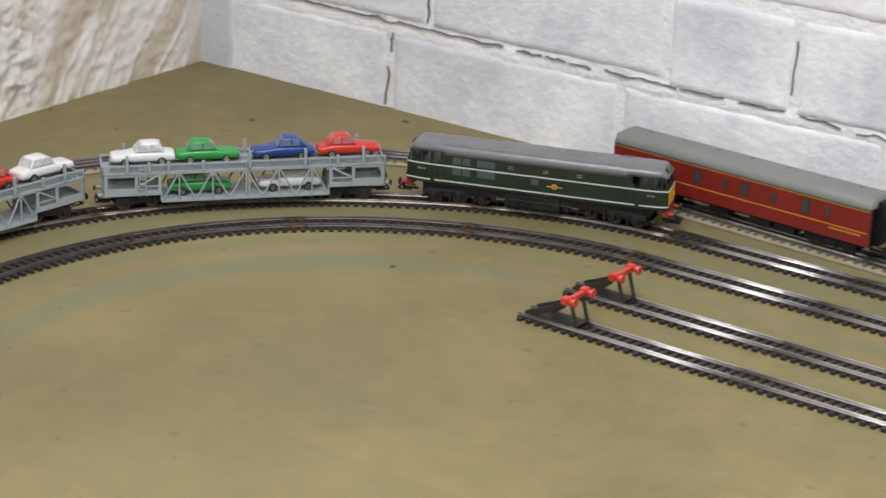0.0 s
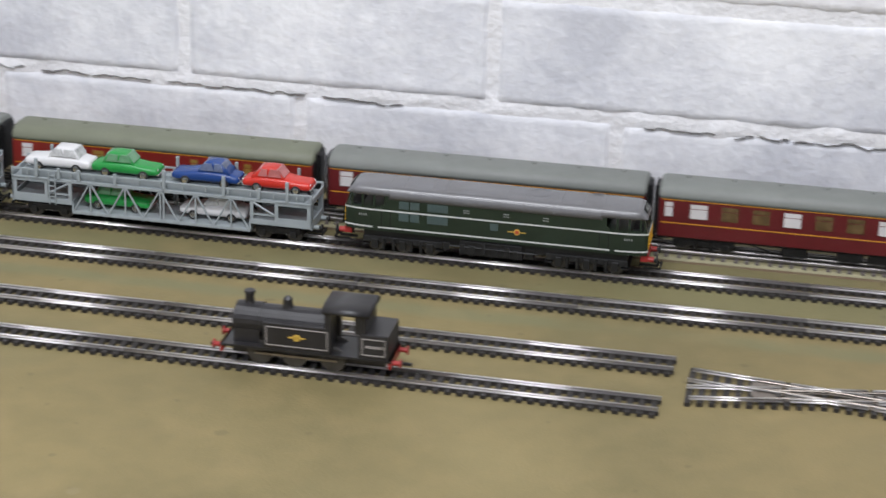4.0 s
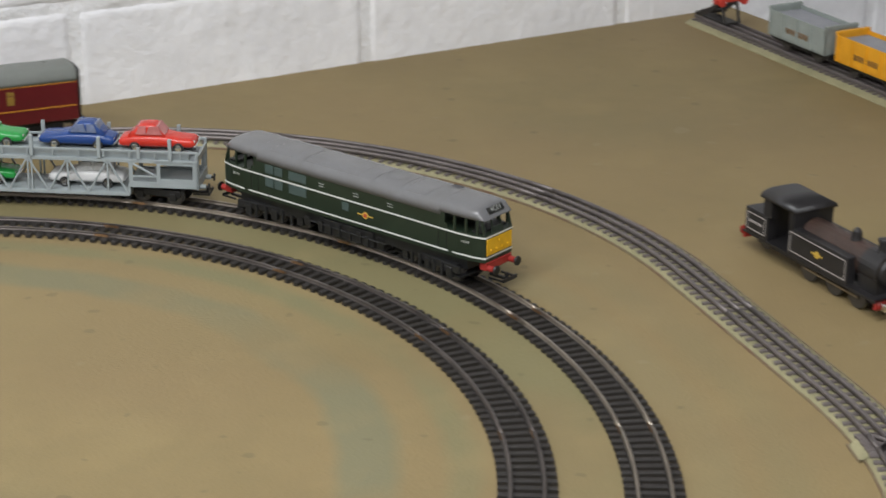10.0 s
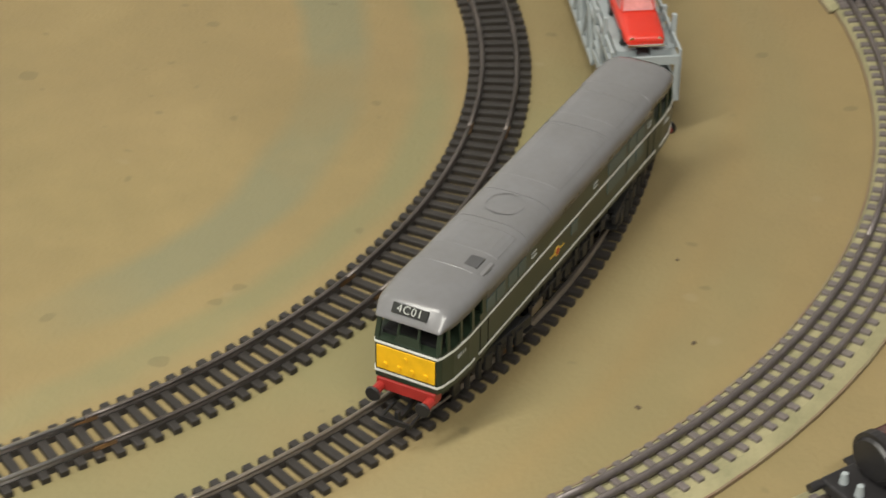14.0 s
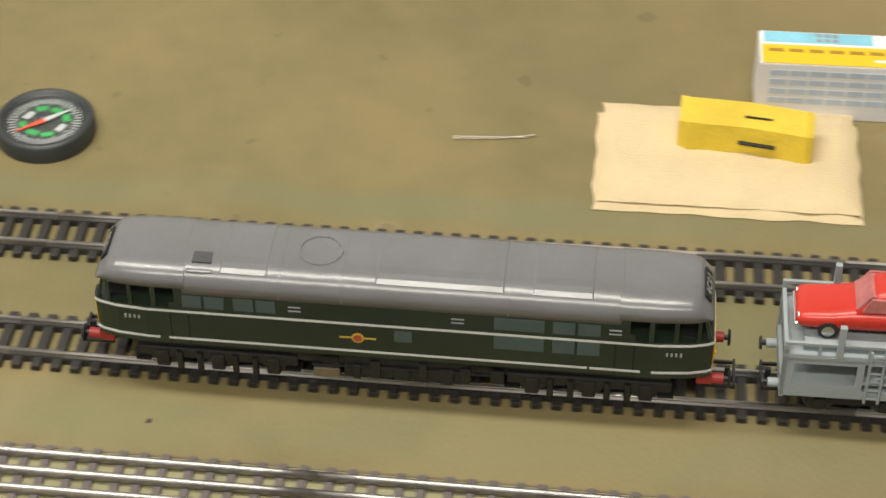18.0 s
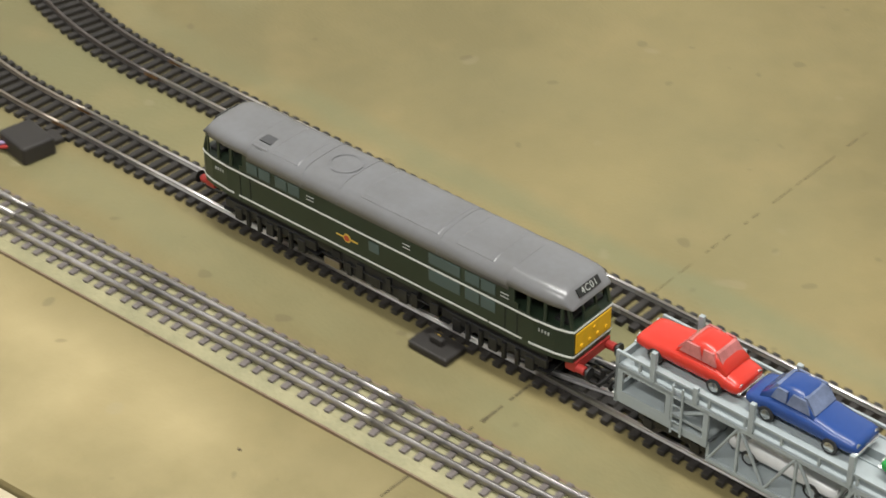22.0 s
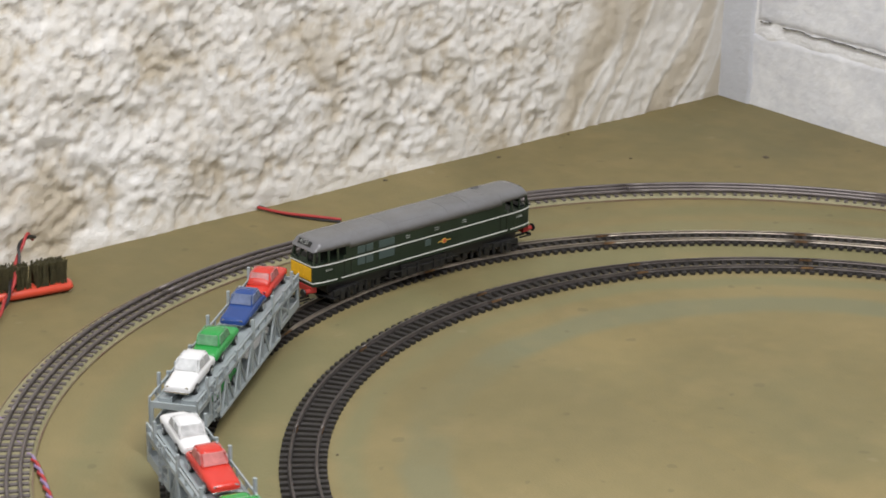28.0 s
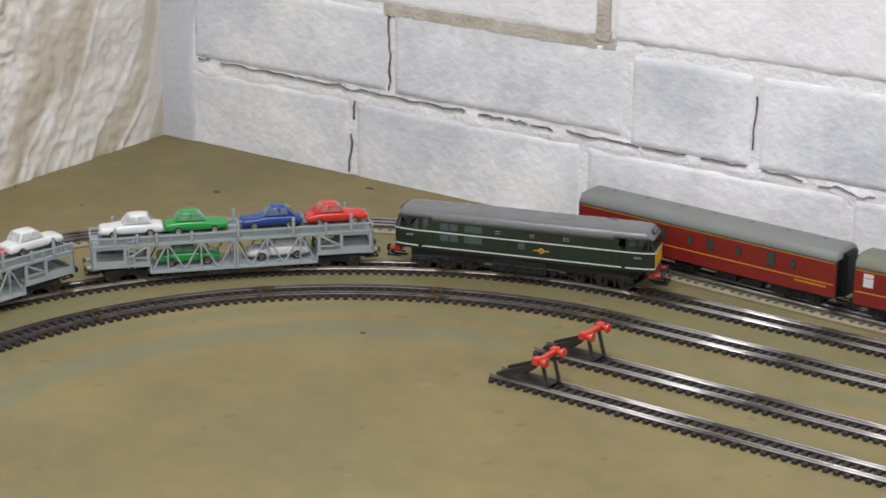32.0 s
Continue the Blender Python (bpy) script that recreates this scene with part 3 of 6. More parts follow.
def sleeper_row(ob, first, poses):
    for m in poses:
        s = new("sleeper", first.data)
        s.parent = ob
        s.matrix_basis = m


def track_piece(kind, label, group, r=0.0, length=0.0, angle=0.0, n=21, rail=None):
    ob = base(kind, label, "track", group)
    if r:
        pts = [(r * math.sin(angle * i / 10), r * math.cos(angle * i / 10) - r, 0, -angle * i / 10) for i in range(11)]
        poses = [pose(r * math.sin(a), r * math.cos(a) - r, 0, 0, 0, -math.degrees(a)) for a in [angle * (i + 0.5) / n for i in range(n)]]
    else:
        pts = [(0, 0, 0, 0), (length, 0, 0, 0)]
        poses = [pose(length * (i + 0.5) / n, 0, 0) for i in range(n)]
    half, end = (0.0090, 0.0162) if r else (0.00865, 0.0147)
    for side in (-1, 1):
        c = side * half
        part("rail", sweep(NEW(), shifted(RAIL_OUTLINE, c), pts), rail or M_RAIL, ob, "bright metal rail", True)
        part("runner", sweep(NEW(), [(c - 0.0017, 0.0002), (c + 0.0017, 0.0002), (c + 0.0014, 0.0029), (c - 0.0014, 0.0029)], pts), M_SLEEPER, ob)
    first = part("sleeper", box(NEW(), -0.0020, 0.0020, -end, end, 0, 0.0029, 0.0004), M_SLEEPER, ob)
    first.matrix_basis = poses[0]
    sleeper_row(ob, first, poses[1:])
    return ob


M_RUSTRAIL = material("rusty_rail", (0.36, 0.22, 0.12), 0.4, 0.9, vary=0.3, scale=90)


def front_piece(r, x, length):
    """Pose of a straight on the front side that starts at x and runs west."""
    a, b = (front_bow(q)[0] if r == R2 else 0.0 for q in (x, x - length))
    return pose(x, MID - r + a, 0, 0, 0, 180 - math.degrees(math.atan2(b - a, length)))


def back_piece(r, x, length):
    """Pose of a straight on the back side that starts at x and runs east."""
    a, b = (back_drift(q)[0] for q in (x, x + length))
    return pose(x, MID + r + a, 0, 0, 0, math.degrees(math.atan2(b - a, length)))


def lay_oval(r, group, curve_rail):
    L = (XR - XL) / 7
    straight = track_piece("straight_track", "straight model track section with bright rails on black sleepers", group, length=L, n=21)
    curve = track_piece("curved_track", "curved model track section with dull rails on black sleepers", group, r=r, angle=math.pi / 8, n=round(r * math.pi / 8 / 0.0079), rail=curve_rail)
    spots = {straight: [], curve: []}
    for i in range(7):
        spots[straight] += [back_piece(r, XL + i * L, L), front_piece(r, XR - i * L, L)]
    for i in range(8):
        a = i * math.pi / 8
        spots[curve].append(pose(XR + r * math.sin(a), MID + r * math.cos(a), 0, 0, 0, -math.degrees(a)))
    for ob, ms in spots.items():
        ob.matrix_basis = ms[0]
        for m in ms[1:]:
            copy_thing(ob, m)


# Straights get brighter rail than curves: part of their highlight is put into colour.
M_CURVERAIL = material("dark_used_rail", (0.115, 0.100, 0.092), 0.45, 0.75, vary=0.3, scale=40)
lay_oval(R2, "track sections of the middle oval", material("worn_rail", (0.30, 0.26, 0.215), 0.36, 0.9, vary=0.25, scale=40))
lay_oval(R1, "track sections of the inner oval", M_CURVERAIL)

# The west curves are laid piece by piece along their own lines.
WEST = ((R2, bpy.data.materials["worn_rail"], "track sections of the middle oval", 22), (R1, M_CURVERAIL, "track sections of the inner oval", 18))
for i in range(16):
    r, rail, group, count = WEST[i // 8]
    start_s, span = (XR - XL) + (i % 8) * math.pi / 8 * r, math.pi / 8 * r
    way = [oval(start_s + span * k / 10 * 0.9999, r) for k in range(11)]
    x0, y0, _ = way[0]
    pts = [(x - x0, y - y0, 0, h) for x, y, h in way]
    ob = base("curved_track", "curved model track section with dull rails on black sleepers", "track", group)
    ob.matrix_basis = pose(x0, y0, 0)
    for c in (-0.0090, 0.0090):
        part("rail", sweep(NEW(), shifted(RAIL_OUTLINE, c), pts), rail, ob, "dull metal rail", True)
        part("runner", sweep(NEW(), [(c - 0.0017, 0.0002), (c + 0.0017, 0.0002), (c + 0.0014, 0.0029), (c - 0.0014, 0.0029)], pts), M_SLEEPER, ob)
    first = part("sleeper", box(NEW(), -0.0020, 0.0020, -0.0162, 0.0162, 0, 0.0029, 0.0004), M_SLEEPER, ob)
    poses = [pose(x - x0, y - y0, 0, 0, 0, math.degrees(h)) for x, y, h in (oval(start_s + span * (k + 0.5) / count, r) for k in range(count))]
    first.matrix_basis = poses[0]
    sleeper_row(ob, first, poses[1:])

# Fishplates at the section ends of both ovals.
for r in (R1, R2):
    for i in range(9):
        for cx, sgn in ((XR, 1), (XL, -1)):
            a = i * math.pi / 8
            bm = NEW()
            for side in (-1, 1):
                q = r + side * 0.0090 + (west_bulge(a, r) if sgn < 0 else 0.0)
                x, y, h = cx + sgn * q * math.sin(a), MID + sgn * q * math.cos(a), -a
                sweep(bm, [(-0.0014, 0.0031), (0.0014, 0.0031), (0.0012, 0.0046), (-0.0012, 0.0046)], [(x - 0.005 * math.cos(h), y - 0.005 * math.sin(h), 0, h), (x + 0.005 * math.cos(h), y + 0.005 * math.sin(h), 0, h)])
            tagged(obj("rail_joiner", bm, M_RUSTRAIL), "pair of rusty metal joiners at a track joint", "rail joiner", "rail joiners")

# Two sidings inside the back straight.
SIDINGS = ((0.6625, 0.6545, -0.579, 0.156), (0.7275, 0.7205, -0.579, 0.160))
for ya, yb, x0, x1 in SIDINGS:
    n = 4
    L = (x1 - x0) / n
    ob = track_piece("straight_track", "siding track section with shiny rails on black sleepers", "siding track sections", length=L, n=round(L / 0.0079))
    lean = math.degrees(math.atan2(yb - ya, x1 - x0))
    for k in range(n):
        m = pose(x0 + k * L, ya + (yb - ya) * k / n, 0, 0, 0, lean)
        if k:
            copy_thing(ob, m)
        else:
            ob.matrix_basis = m


def crossing_track():
    """A loose diamond crossing: two tracks over one another at a small angle."""
    ob = base("diamond_crossing", "loose diamond crossing with shiny rails on black sleepers", "track")
    for h, x0, x1 in ((-7.0, -0.094, 0.092), (10.0, -0.094, 0.096)):
        a = math.radians(h)
        for side in (-1, 1):
            c = side * 0.00865
            for s0, s1 in ((x0, -0.031), (-0.027, 0.027), (0.031, x1)):
                part("rail", sweep(NEW(), shifted(RAIL_OUTLINE, c, 0.0001 if h > 0 else 0), [(s * math.cos(a), s * math.sin(a), 0, a) for s in (s0, s1)]), M_RAIL, ob, "", True)
            part("check_rail", sweep(NEW(), shifted(RAIL_OUTLINE, c - side * 0.0026, -0.0003), [(s * math.cos(a), s * math.sin(a), 0, a) for s in (-0.05, 0.05)]), M_DULLRAIL, ob)
        part("wing_plate", sweep(NEW(), [(-0.004, 0.0030), (0.004, 0.0030), (0.004, 0.0044), (-0.004, 0.0044)], [(s * math.cos(a), s * math.sin(a), 0, a) for s in (-0.052, -0.036)]), M_DULLRAIL, ob)
    for k in range(24):
        x = -0.092 + k * 0.0081
        ya, yb = math.tan(math.radians(10)) * x, math.tan(math.radians(-7)) * x
        spans = [(min(ya, yb) - 0.0147, max(ya, yb) + 0.0147)] if abs(ya - yb) < 0.016 else [(q - 0.0140, q + 0.0140) for q in (ya, yb)]
        if len(spans) == 2 and abs(ya - yb) < 0.029:
            m_ = (ya + yb) / 2
            spans = [(min(ya, yb) - 0.0140, m_ - 0.0006), (m_ + 0.0006, max(ya, yb) + 0.0140)]
        for y0, y1 in spans:
            part("sleeper", box(NEW(), x - 0.002, x + 0.002, y0, y1, 0, 0.0029), M_SLEEPER, ob)
    return ob


crossing_track().matrix_basis = pose(0.265, 0.6935, 0)


def turnout_link():
    """The crossover between the middle and inner ovals on the front straight: an S of two rails with long sleepers."""
    ob = base("crossover_turnout", "crossover points joining the two ovals, silver rails on black sleepers", "track")
    x0, x1, dy = -0.295, 0.035, 0.067

    def at(f):
        s = 3 * f * f - 2 * f * f * f
        ds = (6 * f - 6 * f * f) * dy / (x1 - x0)
        x = x0 + (x1 - x0) * f
        return x, s * dy + (1 - s) * front_bow(x)[0], 0.0002, math.atan(ds)
    for c, f0, f1 in ((0.00865, 0.06, 1.0), (-0.00865, 0.0, 0.94)):
        part("rail", sweep(NEW(), shifted(RAIL_OUTLINE, c), [at(f0 + (f1 - f0) * i / 24) for i in range(25)]), M_RAIL, ob, "", True)
    for c, f0, f1 in ((0.0062, 0.32, 0.5), (-0.0062, 0.5, 0.68)):
        part("check_rail", sweep(NEW(), shifted(RAIL_OUTLINE, c), [at(f0 + (f1 - f0) * i / 6) for i in range(7)]), M_DULLRAIL, ob)
    for f in (0.36, 0.64):
        x, y, z, h = at(f)
        c = 0.00865 if f > 0.5 else -0.00865
        part("frog", sweep(NEW(), [(c - 0.003, 0.003), (c + 0.003, 0.003), (c + 0.002, 0.0052), (c - 0.002, 0.0052)], [at(f - 0.05), at(f + 0.03)]), M_DULLRAIL, ob)
    for k in range(30):
        f = 0.14 + 0.72 * k / 29
        x, y, _, h = at(f)
        part("sleeper", box(NEW(), x - 0.0018, x + 0.0018, y - 0.0145, y + 0.0145, 0, 0.0028), M_SLEEPER, ob)
    return ob


turnout_link()


def fillet_path(corners, step):
    """A closed way round corners (x, y, radius), as straights and arcs, sampled evenly: x, y, heading, run."""
    n, segs = len(corners), []
    for i in range(n):
        p, c, q = (Vector(corners[(i + k) % n][:2]) for k in (-1, 0, 1))
        r = corners[i][2]
        a, b = (p - c).normalized(), (q - c).normalized()
        ang = a.angle(b)
        cut = r / math.tan(ang / 2)
        segs.append((c + a * cut, c + b * cut, c + (a + b).normalized() * (r / math.sin(ang / 2)), r, math.pi - ang))
    out, run_ = [], 0.0
    for i in range(n):
        s, e, o, r, turn = segs[i]
        sgn = 1 if (s - o).cross(e - o) > 0 else -1
        a0 = math.atan2(s.y - o.y, s.x - o.x)
        k = max(1, int(r * turn / step))
        for j in range(k):
            a = a0 + sgn * turn * j / k
            out.append((o.x + r * math.cos(a), o.y + r * math.sin(a), a + sgn * math.pi / 2, run_ + r * turn * j / k))
        run_ += r * turn
        nxt = segs[(i + 1) % n][0]
        d = (nxt - e).length
        k = max(1, int(d / step))
        h = math.atan2(nxt.y - e.y, nxt.x - e.x)
        for j in range(k):
            out.append((e.x + (nxt.x - e.x) * j / k, e.y + (nxt.y - e.y) * j / k, h, run_ + d * j / k))
        run_ += d
    return out, run_


OUTER, OUTER_LEN = fillet_path([(-1.124, 0.985, 0.474), (-0.372, 0.932, 1.5), (1.237, 0.932, 0.411), (1.101, 0.214, 0.45), (0.985, -0.082, 0.43), (-0.123, -0.065, 1.5), (-1.135, -0.110, 0.466)], 0.002)


def outer(s):
    s %= OUTER_LEN
    lo, hi = 0, len(OUTER) - 1
    while hi - lo > 1:
        mid = (lo + hi) // 2
        if OUTER[mid][3] <= s:
            lo = mid
        else:
            hi = mid
    return OUTER[lo][:3]


M_BALLAST = material("printed_ballast_base", (0.310, 0.280, 0.160), 0.6, second=(0.225, 0.212, 0.118), scale=60, bump=0.3, bump_scale=600)
M_TINSLEEPER = material("grey_brown_tin_sleeper", (0.115, 0.098, 0.093), 0.5, vary=0.2, scale=60)
M_THIRDRAIL = material("dull_brown_rail", (0.155, 0.135, 0.13), 0.42, 0.5, vary=0.2, scale=60)
M_TINRAIL = material("worn_tin_rail", (0.36, 0.34, 0.325), 0.34, 0.9, vary=0.4, scale=25)
M_LIP = material("rusty_tin_edge", (0.17, 0.105, 0.07), 0.6, second=(0.20, 0.17, 0.10), scale=50)
N_OUTER = 24
TIN_OUTLINE = [(-0.0165, 0.0), (0.0205, 0.0), (0.0201, 0.0010), (0.0150, 0.0036), (-0.0140, 0.0036), (-0.0162, 0.0010)]
THIN_RAIL = [(-0.0014, 0.0050), (0.0014, 0.0050), (0.0013, 0.0068), (0.0009, 0.0078), (0.0, 0.0082), (-0.0009, 0.0078), (-0.0013, 0.0068)]
first_tin = None
for k in range(N_OUTER):
    s0, s1 = OUTER_LEN * k / N_OUTER, OUTER_LEN * (k + 1) / N_OUTER
    ob = base("three_rail_track", "old three-rail track section, grey sleepers on a tan tin base", "track", "track sections of the outer oval")
    pts = []
    for i in range(13):
        x, y, h = outer(s0 + (s1 - s0) * i / 12)
        pts.append((x, y, 0, h))
    straight = abs(math.sin(pts[6][3])) < 0.12 and abs(pts[0][0]) < 0.85 and abs(pts[12][0]) < 0.85
    part("base_plate", sweep(NEW(), TIN_OUTLINE, pts), M_BALLAST, ob, "tan printed tin ballast base")
    for c in (0.0207, -0.0167):
        part("edge_lip", sweep(NEW(), [(c - 0.0006, 0.0), (c + 0.0006, 0.0), (c + 0.0005, 0.0016), (c - 0.0005, 0.0016)], pts), M_LIP, ob, "rusty folded edge")
    for c in (-0.0088, 0.0, 0.0088):
        # Straights again get the brighter rail, part of their highlight put into colour.
        part("rail", sweep(NEW(), shifted(THIN_RAIL, c), pts), (M_TINRAIL if straight else M_THIRDRAIL), ob, "", True)
    n = round((s1 - s0) / 0.0088)
    for i in range(n):
        x, y, h = outer(s0 + (s1 - s0) * (i + 0.5) / n)
        if first_tin is None:
            first_tin = part("sleeper", box(NEW(), -0.0017, 0.0017, -0.0148, 0.0148, 0.0030, 0.0050, 0.0004), M_TINSLEEPER, ob)
            sl = first_tin
        else:
            sl = new("sleeper", first_tin.data)
            sl.parent = ob
        sl.matrix_basis = pose(x, y, 0, 0, 0, math.degrees(h))


def branch_track():
    """The three-rail branch that leaves the outer oval on its front side and runs off to the east."""
    ob = base("three_rail_turnout", "old three-rail points branching from the outer oval, grey sleepers", "track")

    def at(f):
        s = 3 * f * f - 2 * f**3
        return 0.47 + 0.33 * f, -0.0725 - 0.0595 * s, 0.0003, -math.atan((6 * f - 6 * f * f) * 0.0595 / 0.33)
    pts = [at(i / 20) for i in range(21)]
    part("base_plate", sweep(NEW(), [(a, b * 0.97) for a, b in TIN_OUTLINE], pts), M_BALLAST, ob)
    for c in (-0.0088, 0.0, 0.0088):
        part("rail", sweep(NEW(), shifted(THIN_RAIL, c), pts), M_THIRDRAIL, ob)
    for i in range(42):
        x, y, z, h = at((i + 0.5) / 42)
        sl = new("sleeper", first_tin.data)
        sl.parent = ob
        sl.matrix_basis = pose(x, y, 0, 0, 0, math.degrees(h))
    part("point_plate", box(NEW(), 0.55, 0.66, -0.100, -0.060, 0.0036, 0.0050), M_TINPLATE, ob, "flat grey plate of the points")
    ob2 = base("three_rail_track", "old three-rail branch track, grey sleepers on a tan base", "track", "track sections of the outer oval")
    pts = [(0.80 + 0.06 * i, -0.132, 0, 0) for i in range(9)]
    part("base_plate", sweep(NEW(), TIN_OUTLINE, pts), M_BALLAST, ob2)
    for c in (-0.0088, 0.0, 0.0088):
        part("rail", sweep(NEW(), shifted(THIN_RAIL, c), pts), M_THIRDRAIL, ob2)
    for i in range(60):
        sl = new("sleeper", first_tin.data)
        sl.parent = ob2
        sl.matrix_basis = pose(0.804 + 0.0080 * i, -0.132, 0)


branch_track()

# The far track on the east side, where yellow wagons stand.
ob = base("three_rail_track", "old three-rail track section at the east side of the board", "track", "track sections of the east side")
pts = [(1.5245 + 0.02 * i / 8, 0.36 + 0.60 * i / 8, 0, math.radians(88.1)) for i in range(9)]
part("base_plate", sweep(NEW(), TIN_OUTLINE, pts), M_BALLAST, ob)
for c in (-0.0088, 0.0, 0.0088):
    part("rail", sweep(NEW(), shifted(THIN_RAIL, c), pts), M_THIRDRAIL, ob)
for i in range(75):
    sl = new("sleeper", first_tin.data)
    sl.parent = ob
    sl.matrix_basis = pose(1.5245 + 0.02 * i / 75, 0.364 + 0.60 * i / 75, 0, 0, 0, 88.1)


# ---- rolling stock ----
TRAIN = []
M_CHROME = material("bright_plate", (0.75, 0.75, 0.74), 0.2, 1.0, vary=0.05)
M_TYRE = material("black_tyre", (0.02, 0.02, 0.02), 0.6)
M_DARKGAP = material("dark_opening", (0.008, 0.009, 0.008), 0.7)
M_WHEEL = material("dark_steel_wheel", (0.09, 0.085, 0.08), 0.4, 0.6, scale=120)
M_GOLD = material("gold_transfer", (0.55, 0.36, 0.06), 0.45)
M_CREST = material("crest_red", (0.42, 0.07, 0.03), 0.5)


def wheel_pair(name, x, r, parent, half=0.0072, mat=None):
    """Two flanged wheels and their axle."""
    z = RAIL_TOP + r
    for s in (-1, 1):
        bm = rod(NEW(), (x, s * half, z), (x, s * (half + 0.0026), z), r, 18)
        rod(bm, (x, s * (half - 0.0008), z), (x, s * half, z), r * 1.12, 18)
        rod(bm, (x, s * (half + 0.0026), z), (x, s * (half + 0.0034), z), r * 0.3, 10)
        part("wheel", bm, mat or M_WHEEL, parent)
    part("axle", rod(NEW(), (x, -half, z), (x, half, z), 0.0013, 8), mat or M_WHEEL, parent)


def bogie(parent, axles, length, height, side_y, detail=True):
    """A bogie round its own pivot: frame, side details, wheels."""
    b = new("bogie")
    b.parent = parent
    bm = NEW()
    for s in (-1, 1):
        box(bm, -length / 2, length / 2, s * side_y - 0.0011, s * side_y + 0.0011, RAIL_TOP + height - 0.0062, RAIL_TOP + height - 0.0012, 0.0005)
        for a in axles:
            box(bm, a - 0.0026, a + 0.0026, s * side_y - 0.002, s * side_y + 0.0018, RAIL_TOP + 0.0038, RAIL_TOP + height - 0.003, 0.0006)
    box(bm, -length * 0.42, length * 0.42, -side_y, side_y, RAIL_TOP + height - 0.0035, RAIL_TOP + height - 0.001)
    part("frame", bm, M_BLACK, b)
    if detail:
        for s in (-1, 1):
            for a, c in zip(axles, axles[1:]):
                for q in (0.32, 0.68):
                    x = a + (c - a) * q
                    part("spring", rod(NEW(), (x, s * (side_y + 0.0014), RAIL_TOP + 0.0035), (x, s * (side_y + 0.0014), RAIL_TOP + height - 0.002), 0.0013, 8), M_BLACK, b)
    for a in axles:
        wheel_pair("wheel_pair", a, 0.0062, b)
    return b


def buffer(parent, x, y, z, d, stock, r=0.0021, head=0.0034):
    bm = NEW()
    rod(bm, (x, y, z), (x + d * 0.0045, y, z), r, 12)
    p = part("buffer", bm, stock, parent)
    bm = NEW()
    rod(bm, (x + d * 0.0045, y, z), (x + d * 0.0062, y, z), 0.0011, 8)
    rod(bm, (x + d * 0.0062, y, z), (x + d * 0.0071, y, z), head, 14, head * 0.9)
    part("buffer_head", bm, M_BLACK, p)


def coupling(parent, x, d):
    """A wide tension-lock loop with its hook."""
    bm = NEW()
    z = RAIL_TOP + 0.0065
    for s in (-1, 1):
        box(bm, min(x, x + d * 0.012), max(x, x + d * 0.012), s * 0.0065 - 0.0005, s * 0.0065 + 0.0005, z - 0.0006, z + 0.0006)
    box(bm, *sorted((x + d * 0.0115, x + d * 0.0125)), -0.007, 0.007, z - 0.0007, z + 0.0016)
    box(bm, *sorted((x - d * 0.004, x + d * 0.010)), -0.0009, 0.0009, z - 0.0012, z + 0.0006)
    box(bm, *sorted((x + d * 0.0085, x + d * 0.0105)), -0.0009, 0.0009, z, z + 0.004)
    part("coupling", bm, M_BLACK, parent)


def bars(bm, x0, x1, y, z0, z1, n, d):
    """A run of short upright bars in place of characters, on a side at y, facing d."""
    w = (x1 - x0) / n
    for i in range(n):
        box(bm, x0 + w * i + w * 0.12, x0 + w * i + w * 0.8, *sorted((y, y + d * 0.00025)), z0, z1)
    return bm


def roof_ring(x, w, z0, top, py=0.55, pz=0.85):
    """Roof section at x: eaves at z0 and half width w, crown at top."""
    ring = []
    for i in range(17):
        a = math.pi * i / 16
        c, s = math.cos(a), max(0.0, math.sin(a))
        ring.append((x, -w * math.copysign(abs(c) ** py, c), z0 + (top - z0) * s ** pz))
    return ring


